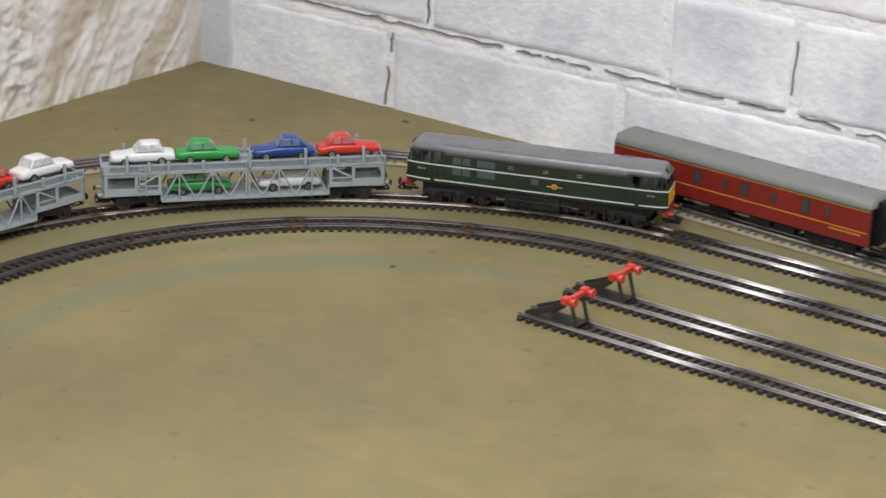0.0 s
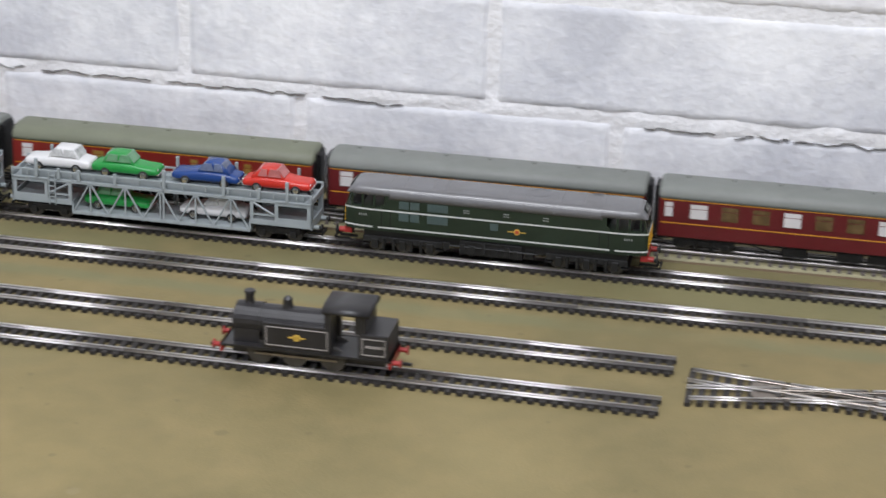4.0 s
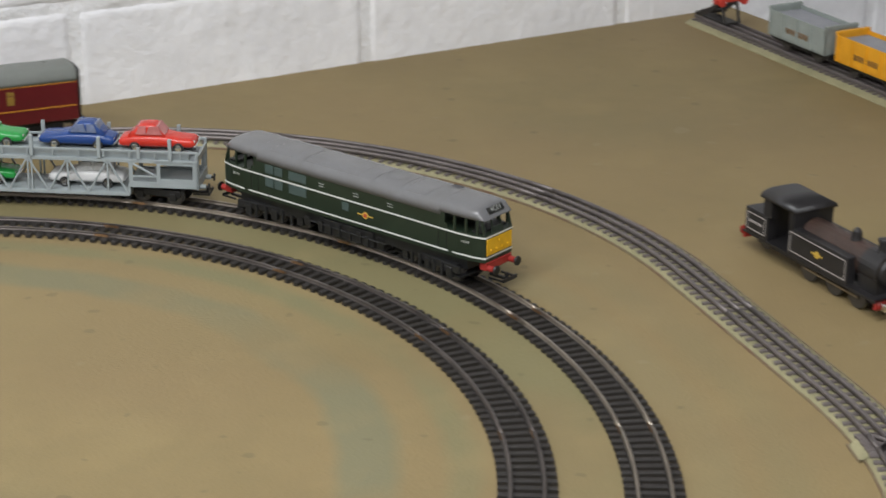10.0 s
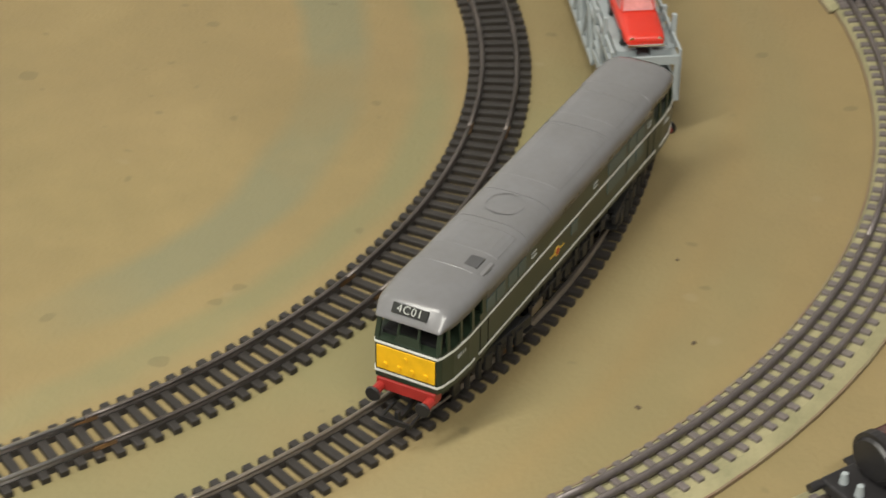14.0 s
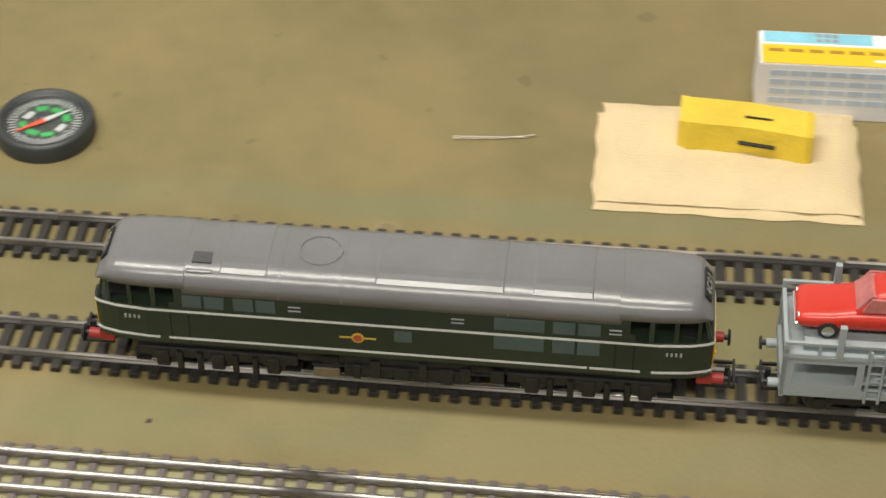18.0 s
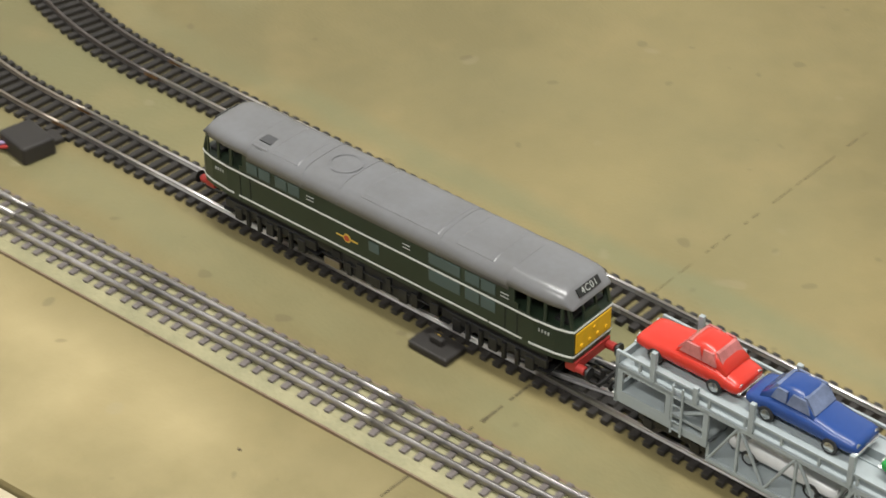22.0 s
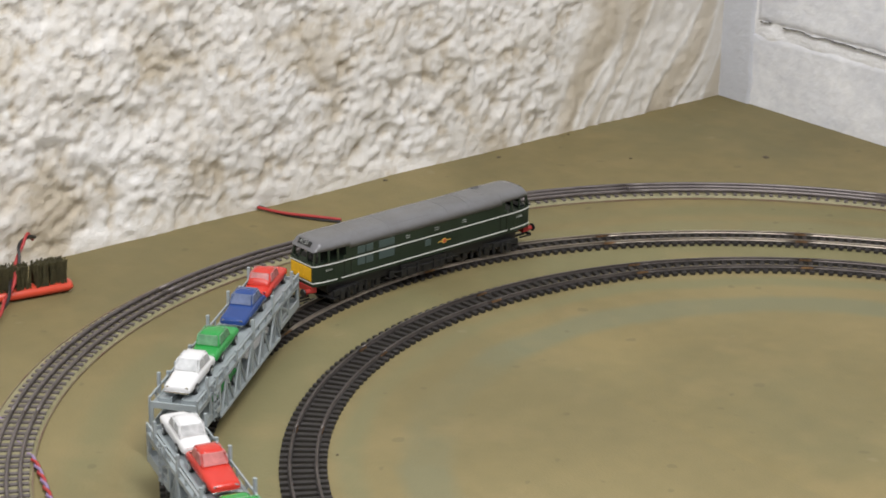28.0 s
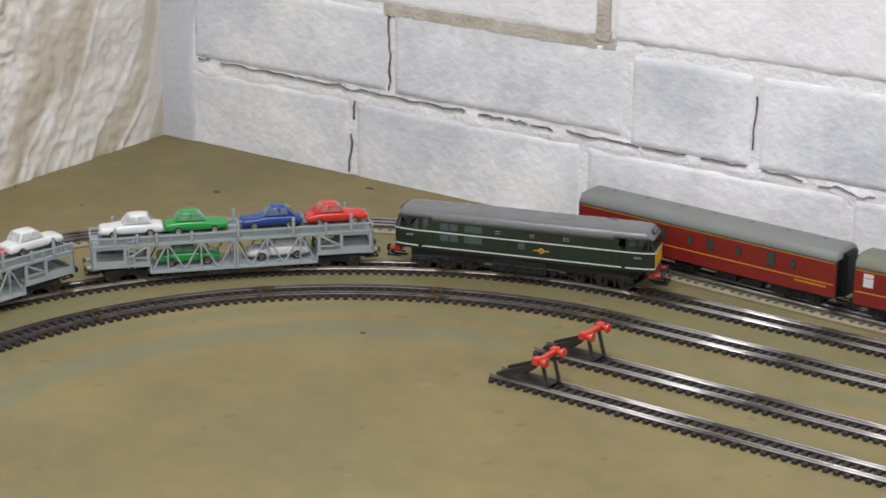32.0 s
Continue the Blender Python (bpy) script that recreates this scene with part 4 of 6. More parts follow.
def diesel():
    L = base("diesel_locomotive", "dark green model diesel locomotive, grey roof, white lining, yellow ends", "locomotive")
    W, Z0, Z1, ZR = 0.0176, 0.0247, 0.0430, 0.0512
    ends = ((-0.1145, 0.0138), (-0.1125, 0.0150), (-0.1060, 0.0166), (-0.0950, W), (0.0950, W), (0.1060, 0.0166), (0.1125, 0.0150), (0.1145, 0.0138))
    part("body", loft(NEW(), [[(x, -w, Z0), (x, w, Z0), (x, w, Z1), (x, -w, Z1)] for x, w in ends]), M_GREEN, L, "dark green side panelling")
    part("upper_body", box(NEW(), -0.0800, 0.0800, -W, W, Z1, ZR + 0.001), M_GREEN, L)
    # Open cab windows between slim pillars.
    for e in (-1, 1):
        for s in (-1, 1):
            for x0, x1, w0, w1 in ((0.0800, 0.0838, W, W), (0.0908, 0.0926, W, W), (0.0998, 0.1014, 0.0172, 0.0171), (0.1082, 0.1096, 0.0162, 0.0158)):
                loft_ring = [[(e * x, s * w, z), (e * x, s * (w - 0.0009), z), (e * x, s * (w - 0.0009 - k), z + 0.0105), (e * x, s * (w - k), z + 0.0105)] for x, w, z, k in ((x0, w0, Z1, 0.0002), (x1, w1, Z1, 0.0002))]
                part("cab_pillar", loft(NEW(), loft_ring), M_GREEN, L)
            part("door_post", box(NEW(), *sorted((e * 0.0838, e * 0.0860)), *sorted((s * (W - 0.0009), s * W)), Z1, Z1 + 0.003), M_GREEN, L)
        # The raked cab front: four posts and a low middle panel.
        for y0, y1 in ((-0.0146, -0.0126), (-0.0050, -0.0041), (0.0041, 0.0050), (0.0126, 0.0146)):
            part("windscreen_post", loft(NEW(), [[(e * (0.1138 - d), y0, Z1), (e * (0.1138 - d), y1, Z1), (e * (0.1112 - d), y1 * 0.97, 0.0535), (e * (0.1112 - d), y0 * 0.97, 0.0535)] for d in (0.0, 0.0012)]), M_GREEN, L)
        part("windscreen_panel", loft(NEW(), [[(e * (0.1137 - d), -0.0062, Z1), (e * (0.1137 - d), 0.0062, Z1), (e * (0.1128 - d), 0.0046, 0.0464), (e * (0.1128 - d), -0.0046, 0.0464)] for d in (0.0, 0.001)]), M_GREEN, L)
        part("cab_desk", box(NEW(), *sorted((e * 0.1030, e * 0.1100)), -0.0130, 0.0130, Z1, Z1 + 0.0016), M_BLACK, L)
        cab = []
        for x, w, z0, top in ((0.0795, 0.0179, 0.0532, 0.0613), (0.0797, 0.0179, 0.0532, 0.0613), (0.0800, 0.0179, 0.0532, 0.0613), (0.0950, 0.0178, 0.0532, 0.0613), (0.1050, 0.0170, 0.0532, 0.0611), (0.1078, 0.0164, 0.0532, 0.0605), (0.1090, 0.0158, 0.0531, 0.0598), (0.1128, 0.0146, 0.0530, 0.0545), (0.1136, 0.0139, 0.0529, 0.0534)):
            cab.append(roof_ring(e * x, w, z0, top, 0.62, 0.62))
        part("cab_roof", loft(NEW(), cab), M_ROOFGREY, L, "grey cab roof with a sloping front", smooth=True)
    roof = part("roof", loft(NEW(), [roof_ring(x, 0.0180, ZR - 0.0002, 0.0615, 0.62, 0.62) for x in (-0.0805, -0.0803, -0.0800, 0.0800, 0.0803, 0.0805)]), M_ROOFGREY, L, "plain grey moulded roof", smooth=True)
    # Raised roof panels, a fan ring and a solid hatch painted shade-grey as if open.
    shell = roof_ring(0, 0.0180, ZR - 0.0002, 0.0615, 0.62, 0.62)[4:13]
    for x0, x1 in ((-0.0377, 0.0094), (0.0490, 0.0665), (-0.0700, -0.0480)):
        bm = NEW()
        loft(bm, [[(x, y, z + d) for _, y, z in shell] + [(x, shell[-1][1], 0.0550), (x, shell[0][1], 0.0550)] for x, d in ((x0, 0.0), (x0 + 0.0006, 0.00022), (x1 - 0.0006, 0.00022), (x1, 0.0))])
        part("roof_panel", bm, M_ROOFGREY, roof)
    bm = NEW()
    for i in range(24):
        vs = [(0.031 + r * math.cos(t), r * math.sin(t), 0.0620 - 0.06 * abs(r * math.sin(t))) for t in (2 * math.pi * i / 24, 2 * math.pi * (i + 1) / 24) for r in (0.0074, 0.0084)]
        bm.faces.new([bm.verts.new(v) for v in (vs[0], vs[1], vs[3], vs[2])])
    part("fan_ring", bm, M_ROOFGREY, roof)
    part("roof_hatch", box(NEW(), 0.0700, 0.0772, 0.0040, 0.0112, 0.0580, 0.0614), material("hatch_shadow_grey", (0.055, 0.055, 0.058), 0.6), roof, "grey roof hatch, its opening painted as shade")
    part("hatch_box", box(NEW(), 0.0690, 0.0790, 0.0095, 0.0150, 0.0560, 0.0600, 0.0006), M_ROOFGREY, roof)
    part("hatch_lip", box(NEW(), 0.0720, 0.0765, 0.0135, 0.0153, 0.0575, 0.0590), M_DARKGAP, roof)
    for x in (-0.0395, 0.0216, 0.0445):
        bm = NEW()
        loft(bm, [[(x + d, y, z + 0.0002) for _, y, z in roof_ring(0, 0.0180, ZR - 0.0002, 0.0615, 0.62, 0.62)] for d in (-0.0003, 0.0003)])
        part("roof_seam", bm, M_ROOFGREY, roof)
    # White lining: upper line right round, lower one broken by the doors.
    for s in (-1, 1):
        y = s * (W + 0.0001)
        runs = {0.0411: ((-0.0955, 0.0955),), 0.0272: ((-0.0955, -0.0925), (-0.0885, -0.070), (-0.069, 0.0870), (0.0905, 0.0955))}
        for z, spans in runs.items():
            for a, b in spans:
                part("lining", box(NEW(), a, b, *sorted((y, y + s * 0.0002)), z, z + 0.0010), M_WHITE, L, "thin white line")
    for e in (-1, 1):
        for z in (0.0411, 0.0272):
            bm = NEW()
            for s in (-1, 1):
                ring = []
                for x, w in ((0.0950, W), (0.1060, 0.0166), (0.1125, 0.0150), (0.1147, 0.0138)):
                    ring.append([(e * x, s * (w + 0.0003), z), (e * x, s * (w + 0.0003), z + 0.001), (e * x, s * (w - 0.0006), z + 0.001), (e * x, s * (w - 0.0006), z)])
                loft(bm, ring)
            box(bm, *sorted((e * 0.1142, e * 0.1148)), -0.0138, 0.0138, z, z + 0.001)
            part("lining", bm, M_WHITE, L, "thin white line")
    # Windows, louvres and panels on both sides.
    def pane(name, s, x0, x1, z0, z1, mat, lab=""):
        y = s * (W - 0.0003)
        part(name, box(NEW(), x0, x1, *sorted((y, y + s * 0.0006)), z0, z1, 0.00015), mat, L, lab)
    for s in (-1, 1):
        for e in (-1, 1):
            y = s * (W - 0.0002)
            for x in (0.0790, 0.0858):
                part("door_line", box(NEW(), e * x - 0.0003, e * x + 0.0003, *sorted((y, y + s * 0.0004)), 0.0255, 0.0415), M_DARKGAP, L)
            for k in range(5):
                x = e * 0.0995 + (k - 2) * 0.0017
                part("number_bar", box(NEW(), x - 0.00038, x + 0.00038, *sorted((s * 0.0168, s * 0.01745)), 0.0362, 0.0378), M_DIMWHITE, L, "small white bar")
    for a, b in ((0.0736, 0.0807), (0.065, 0.0725), (0.0542, 0.0617), (0.046, 0.0532)):
        pane("window", 1, a, b, 0.0440, 0.0500, M_PANEL, "pale grey-green window panel")
    for a, b in ((-0.0529, -0.0345), (-0.0641, -0.0559), (-0.0733, -0.0651)):
        pane("window", 1, a, b, 0.0440, 0.0500, M_PANEL, "pale grey-green window panel")
        pane("window", 1, a, b, 0.0342, 0.0408, M_PANEL, "pale grey-green window panel")
    pane("window", 1, -0.0043, 0.0022, 0.0340, 0.0395, M_PANEL, "pale grey-green window panel")
    for a, b in ((-0.0509, -0.0351), (-0.0726, -0.0650), (-0.0640, -0.0568)):
        pane("window", -1, a, b, 0.0440, 0.0500, M_PANEL, "pale grey-green window panel")
        pane("window", -1, a, b, 0.0342, 0.0408, M_PANEL, "pale grey-green window panel")
    pane("window", -1, -0.003, 0.003, 0.0340, 0.0395, M_PANEL, "pale grey-green window panel")
    for s, xs in ((1, (0.0389, -0.0212, -0.0786)), (-1, (-0.0213, 0.009, 0.0387))):
        for x in xs:
            bm = NEW()
            for k in range(2):
                z = 0.0458 + k * 0.0019
                box(bm, x - 0.0023, x + 0.0023, *sorted((s * W, s * (W + 0.0005))), z, z + 0.0003)
            part("louvre", bm, M_DIMWHITE, L, "pale slatted louvre")
        cx = 0.0158 if s > 0 else 0.0174
        bm = NEW()
        box(bm, cx - 0.0068, cx + 0.0068, *sorted((s * W, s * (W + 0.0003))), 0.0341, 0.0348)
        rod(bm, (cx, s * W, 0.0345), (cx, s * (W + 0.0003), 0.0345), 0.0024, 16)
        crest = part("crest", bm, M_GOLD, L, "gold and red crest")
        bm = NEW()
        rod(bm, (cx, s * (W + 0.0003), 0.0345), (cx, s * (W + 0.0005), 0.0345), 0.0016, 14)
        part("crest_centre", bm, M_CREST, crest)
    # The two ends.
    for e in (-1, 1):
        x = e * 0.1146
        part("warning_panel", box(NEW(), *sorted((x, x + e * 0.0005)), -0.0130, 0.0130, 0.0292, 0.0404, 0.0002), M_YELLOW, L, "yellow warning panel")
        bm = NEW()
        for y in (-0.009, -0.003, 0.003, 0.009):
            rod(bm, (x, y, 0.0322), (x + e * 0.0012, y, 0.0322), 0.0010, 10)
        rod(bm, (x, 0, 0.0372), (x + e * 0.0011, 0, 0.0372), 0.0009, 10)
        part("lamp_bracket", bm, M_YELLOW, L)
        part("buffer_beam", box(NEW(), *sorted((e * 0.1095, e * 0.1152)), -0.0132, 0.0132, 0.0190, 0.0244, 0.0004), M_RED, L, "red buffer beam")
        for y in (-0.0112, 0.0112):
            buffer(L, e * 0.1150, y, 0.0208, e, M_RED)
        coupling(L, e * 0.112, e)
        # Route box set into the roof's front slope.
        plate = part("headcode_panel", box(NEW(), -0.0002, 0.0006, -0.0078, 0.0078, -0.0021, 0.0021, 0.0002), M_DARKGAP, L, "black headcode panel")
        plate.matrix_basis = pose(e * 0.1109, 0, 0.0576, 0, 0, 0 if e > 0 else 180) @ pose(0, 0, 0, 0, -36, 0)
        cu = bpy.data.curves.new("headcode", "FONT")
        cu.body, cu.size, cu.align_x, cu.align_y, cu.extrude, cu.space_character = "4C01", 0.0046, "CENTER", "CENTER", 0.00006, 1.15
        t = bpy.data.objects.new("headcode_text", cu)
        scene.collection.objects.link(t)
        me = bpy.data.meshes.new_from_object(t.evaluated_get(bpy.context.evaluated_depsgraph_get()))
        bpy.data.objects.remove(t)
        me.materials.append(M_DIMWHITE)
        word = new("headcode_text", me)
        word.parent = plate
        word.matrix_basis = Matrix(((0, 0, 1, 0.0008), (1, 0, 0, 0), (0, 1, 0, 0), (0, 0, 0, 1)))
    # Underframe.
    part("underframe", box(NEW(), -0.100, 0.100, -0.0135, 0.0135, 0.0165, 0.0248), M_BLACK, L)
    bm = NEW()
    box(bm, -0.026, 0.022, -0.0150, 0.0150, 0.0110, 0.0225, 0.001)
    box(bm, 0.024, 0.030, -0.0140, 0.0140, 0.0120, 0.0200, 0.0005)
    part("fuel_tank", bm, M_BLACK, L)
    part("battery_box", box(NEW(), 0.0235, 0.0335, 0.0135, 0.0156, 0.0105, 0.0150, 0.0004), M_DULLRAIL, L, "small bare metal block")
    for s in (-1, 1):
        bm = NEW()
        for x, w, z0, z1 in ((-0.024, 0.004, 0.0120, 0.0200), (-0.017, 0.005, 0.0115, 0.0190), (-0.008, 0.003, 0.0125, 0.0210), (0.000, 0.006, 0.0118, 0.0180), (0.010, 0.004, 0.0122, 0.0205), (0.017, 0.003, 0.0112, 0.0185), (-0.036, 0.005, 0.0140, 0.0200)):
            box(bm, x - w / 2, x + w / 2, *sorted((s * 0.0150, s * 0.0162)), z0, z1, 0.0003)
        rod(bm, (-0.034, s * 0.0158, 0.0178), (0.034, s * 0.0158, 0.0172), 0.0005, 6)
        part("pipework", bm, M_BLACK, L)
    for x in (-0.070, 0.070):
        b = bogie(L, (-0.0215, 0.0, 0.0215), 0.062, 0.0145, 0.0136)
        b.matrix_basis = pose(x, 0, 0)
        for k in (-0.029, 0.029):
            part("step", box(NEW(), k - 0.003, k + 0.003, -0.0152, 0.0152, 0.0118, 0.0126), M_BLACK, b)
    return L


loco = diesel()
for ob in list(loco.children) + [k for c in loco.children for k in c.children if not c.name.startswith("bogie")]:
    if ob.data and ob.matrix_basis.translation.length < 1e-6:
        for v in ob.data.vertices:
            v.co.x *= 1.012
    elif ob.parent == loco:
        ob.location.x *= 1.012
TRAIN.append((loco, 0.0, 0.140))


DECK = 0.0435


def carrier():
    C = base("car_carrier", "pale grey two-deck model car carrier wagon with lattice sides", "wagon", "car carriers in the train")
    W = 0.0172
    part("upper_deck", box(NEW(), -0.124, 0.124, -W + 0.001, W - 0.001, 0.0386, 0.0397), M_CARRIER, C)
    for y in (-0.0085, 0.0085):
        bm = box(NEW(), -0.118, 0.118, y - 0.0042, y + 0.0042, 0.0397, DECK)
        part("wheel_track", bm, M_CARRIER, C)
    for y in (-0.0130, -0.0040, 0.0040, 0.0130):
        part("guide_strip", box(NEW(), -0.118, 0.118, y - 0.0004, y + 0.0004, 0.0397, DECK + 0.0008), M_CARRIER, C)
    part("lower_deck", box(NEW(), -0.074, 0.074, -W + 0.001, W - 0.001, 0.0140, 0.0155), M_CARRIER, C)
    for e in (-1, 1):
        bm = box(NEW(), *sorted((e * 0.0735, e * 0.1245)), -W + 0.001, W - 0.001, 0.0215, 0.0228)
        box(bm, *sorted((e * 0.0735, e * 0.0750)), -W + 0.001, W - 0.001, 0.0140, 0.0228)
        part("end_deck", bm, M_CARRIER, C)
        bm = box(NEW(), *sorted((e * 0.1240, e * 0.1255)), -W, W, 0.0190, 0.0262)
        box(bm, *sorted((e * 0.1240, e * 0.1255)), -W, W, 0.0392, 0.0436)
        for s in (-1, 1):
            box(bm, *sorted((e * 0.1240, e * 0.1255)), *sorted((s * W, s * (W - 0.0032))), 0.0262, 0.0392)
        part("end_gate", bm, M_CARRIER, C)
        for s in (-1, 1):
            buffer(C, e * 0.1250, s * 0.0105, 0.0195, e, M_CARRIER, 0.0018, 0.0028)
        coupling(C, e * 0.119, e)
    for s in (-1, 1):
        y0, y1 = sorted((s * W, s * (W - 0.0013)))
        for z0, z1, a, b in ((0.0456, 0.0471, -0.1255, 0.1255), (0.0378, 0.0402, -0.1255, 0.1255), (0.0127, 0.0150, -0.0745, 0.0745)):
            part("side_rail", box(NEW(), a, b, y0, y1, z0, z1, 0.0002), M_CARRIER, C)
        for e in (-1, 1):
            part("end_beam", box(NEW(), *sorted((e * 0.0745, e * 0.1255)), y0, y1, 0.0196, 0.0238, 0.0002), M_CARRIER, C)
            # An open frame round a dark opening, then a braced bay.
            bm = box(NEW(), *sorted((e * 0.1212, e * 0.1255)), y0, y1, 0.0238, 0.0390)
            box(bm, *sorted((e * 0.0975, e * 0.1212)), y0, y1, 0.0238, 0.0262)
            box(bm, *sorted((e * 0.0948, e * 0.0975)), y0, y1, 0.0238, 0.0390)
            box(bm, *sorted((e * 0.0975, e * 0.1212)), y0, y1, 0.0366, 0.0390)
            part("end_frame", bm, M_CARRIER, C)
            part("end_post", box(NEW(), *sorted((e * 0.0745, e * 0.0772)), y0, y1, 0.0238, 0.0390), M_CARRIER, C)
            part("end_post", box(NEW(), *sorted((e * 0.1236, e * 0.1255)), y0, y1, 0.0414, 0.0456), M_CARRIER, C)
            bm = NEW()
            rod(bm, (e * 0.077, (y0 + y1) / 2, 0.0372), (e * 0.094, (y0 + y1) / 2, 0.0282), 0.0009, 6)
            box(bm, *sorted((e * 0.077, e * 0.0948)), y0 + 0.0002, y1 - 0.0002, 0.0272, 0.0284)
            part("brace", bm, M_CARRIER, C)
            # Ladder beside the end frame.
            if e * s > 0:
                bm = NEW()
                yy = s * (W + 0.0008)
                for x in (0.0880, 0.0932):
                    rod(bm, (e * x, yy, 0.0190), (e * x, yy, 0.0450), 0.0006, 6)
                for k in range(6):
                    rod(bm, (e * 0.0880, yy, 0.0212 + 0.0044 * k), (e * 0.0932, yy, 0.0212 + 0.0044 * k), 0.0005, 6)
                part("ladder", bm, M_CARRIER, C)
        for x in (-0.104, -0.068, 0.0035, 0.053, 0.105, -0.0375, 0.082, -0.085):
            h = 0.0560 if x in (-0.104, 0.0035, 0.053, 0.105) else 0.0492
            part("post", box(NEW(), x - 0.0013, x + 0.0013, *sorted((s * (W + 0.0009), s * (W - 0.0013))), 0.0405, h, 0.0003), M_CARRIER, C)
        for k in range(13):
            x = -0.112 + 0.0187 * k
            part("rail_stud", box(NEW(), x - 0.0006, x + 0.0006, y0, y1, 0.0414, 0.0456), M_CARRIER, C)
        pts = [-0.0735 + 0.147 * i / 10 for i in range(11)]
        ym = (y0 + y1) / 2
        for i, (a, b) in enumerate(zip(pts, pts[1:])):
            up = i % 2 == 0
            bm = NEW()
            rod(bm, (a, ym, 0.0142 if up else 0.0395), (b, ym, 0.0395 if up else 0.0142), 0.0008, 6)
            part("brace", bm, M_CARRIER, C)
            if i in (1, 3, 5, 7, 9):
                part("stanchion", box(NEW(), a - 0.0006, a + 0.0006, y0, y1, 0.0145, 0.0395), M_CARRIER, C)
        part("stanchion", box(NEW(), 0.0022, 0.0034, y0, y1, 0.0145, 0.0395), M_CARRIER, C)
    for x in (-0.096, 0.096):
        b = bogie(C, (-0.0125, 0.0125), 0.036, 0.0125, 0.0118, False)
        b.matrix_basis = pose(x * 0.974, 0, 0)
    for ob in list(C.children) + [k for c in C.children for k in c.children if not c.name.startswith("bogie")]:
        if ob.data:
            for v in ob.data.vertices:
                v.co.x *= 0.974
    return C


def soft_section(x, w, low, top, n=16, py=0.5, pz=0.6):
    """A rounded car-body section at x."""
    mid, h, ring = (low + top) / 2, (top - low) / 2, []
    for k in range(n):
        a = 2 * math.pi * (k + 0.5) / n
        c, d = math.cos(a), math.sin(a)
        ring.append((x, w * math.copysign(abs(c) ** py, c), mid + h * math.copysign(abs(d) ** pz, d)))
    return ring


def toy_car(color, glass, label, fast):
    """A small moulded car, nose at +x: rounded body, domed roof, glazing, wheels and bumpers."""
    K = base("toy_car", label, "toy car", "toy cars on the carriers")
    half, belt, top = 0.0272, 0.0122, 0.0199
    tail = 0.0100 if fast else 0.0108
    line = ((-1.0, 0.0082, 0.0050, tail - 0.0020), (-0.97, 0.0094, 0.0036, tail - 0.0006), (-0.88, 0.0100, 0.0031, tail), (-0.6, 0.0102, 0.0029, belt), (-0.1, 0.0102, 0.0029, belt + 0.0002), (0.25, 0.0102, 0.0029, belt), (0.55, 0.0101, 0.0030, 0.0106), (0.86, 0.0098, 0.0032, 0.0101), (0.96, 0.0092, 0.0036, 0.0094), (1.0, 0.0080, 0.0048, 0.0080))
    part("body", loft(NEW(), [soft_section(f * half, w, lo, hi) for f, w, lo, hi in line]), color, K, smooth=True)
    back, front = (-0.66, 0.28) if not fast else (-0.74, 0.22)
    rise = 0.17 if not fast else 0.30
    shell = ((back, 0.0088, belt + 0.0002), (back + rise * 0.9, 0.0080, top - 0.0012), (back + rise + 0.06, 0.0078, top - 0.0003), (back + rise + 0.2, 0.0078, top), (front - 0.30, 0.0078, top - 0.0001), (front - 0.23, 0.0079, top - 0.0010), (front, 0.0088, belt + 0.0002))
    part("cabin", loft(NEW(), [soft_section(f * half, w, belt - 0.0040, h, 16, 0.45, 0.45) for f, w, h in shell]), color, K, smooth=True)
    z0, z1 = belt + 0.0006, top - 0.0016
    for s in (-1, 1):
        for a, b in ((back + rise * 0.75, back + 0.46), (back + 0.50, front - 0.14)):
            lead = 0.07 if b < 0 else 0.0
            bm = NEW()
            loft(bm, [[(x * half, s * y, z) for x, y, z in ((a - 0.03, 0.0089 + d, z0), (b + (0.0 if lead else 0.07), 0.0089 + d, z0), (b - (0.0 if lead else 0.04), 0.0081 + d, z1), (a + 0.05, 0.0081 + d, z1))] for d in (-0.0008, 0.0002)])
            part("side_window", bm, glass, K, "pale clear window")
    for a, b, d in ((front - 0.02, front - 0.21, 1), (back + (0.09 if fast else 0.02), back + rise * 0.80, -1)):
        bm = NEW()
        xa, xb = a * half, b * half
        loft(bm, [[(xa + d * q, -0.0076, z0), (xa + d * q, 0.0076, z0), (xb + d * q, 0.0066, z1 + 0.0003), (xb + d * q, -0.0066, z1 + 0.0003)] for q in (-0.0009, 0.0007)])
        part("windscreen", bm, glass, K, "pale clear windscreen")
    for e in (-1, 1):
        x = e * half
        part("bumper", box(NEW(), *sorted((x - e * 0.001, x + e * 0.0007)), -0.0088, 0.0088, 0.0042, 0.0056, 0.0003), M_CHROME, K, "bright plated bumper")
        bm = NEW()
        for s in (-1, 1):
            rod(bm, (x - e * 0.0022, s * 0.0066, 0.0076), (x - e * 0.0002, s * 0.0066, 0.0076), 0.0014, 10)
        part("lamp", bm, M_CHROME, K)
        for s in (-1, 1):
            bm = NEW()
            rod(bm, (e * 0.0155, s * 0.0080, 0.0038), (e * 0.0155, s * 0.0104, 0.0038), 0.0038, 16)
            wh = part("wheel", bm, M_TYRE, K)
            bm = NEW()
            rod(bm, (e * 0.0155, s * 0.0104, 0.0038), (e * 0.0155, s * 0.0107, 0.0038), 0.0024, 14)
            part("hub", bm, M_CHROME, wh, "bright hub cap")
    return K


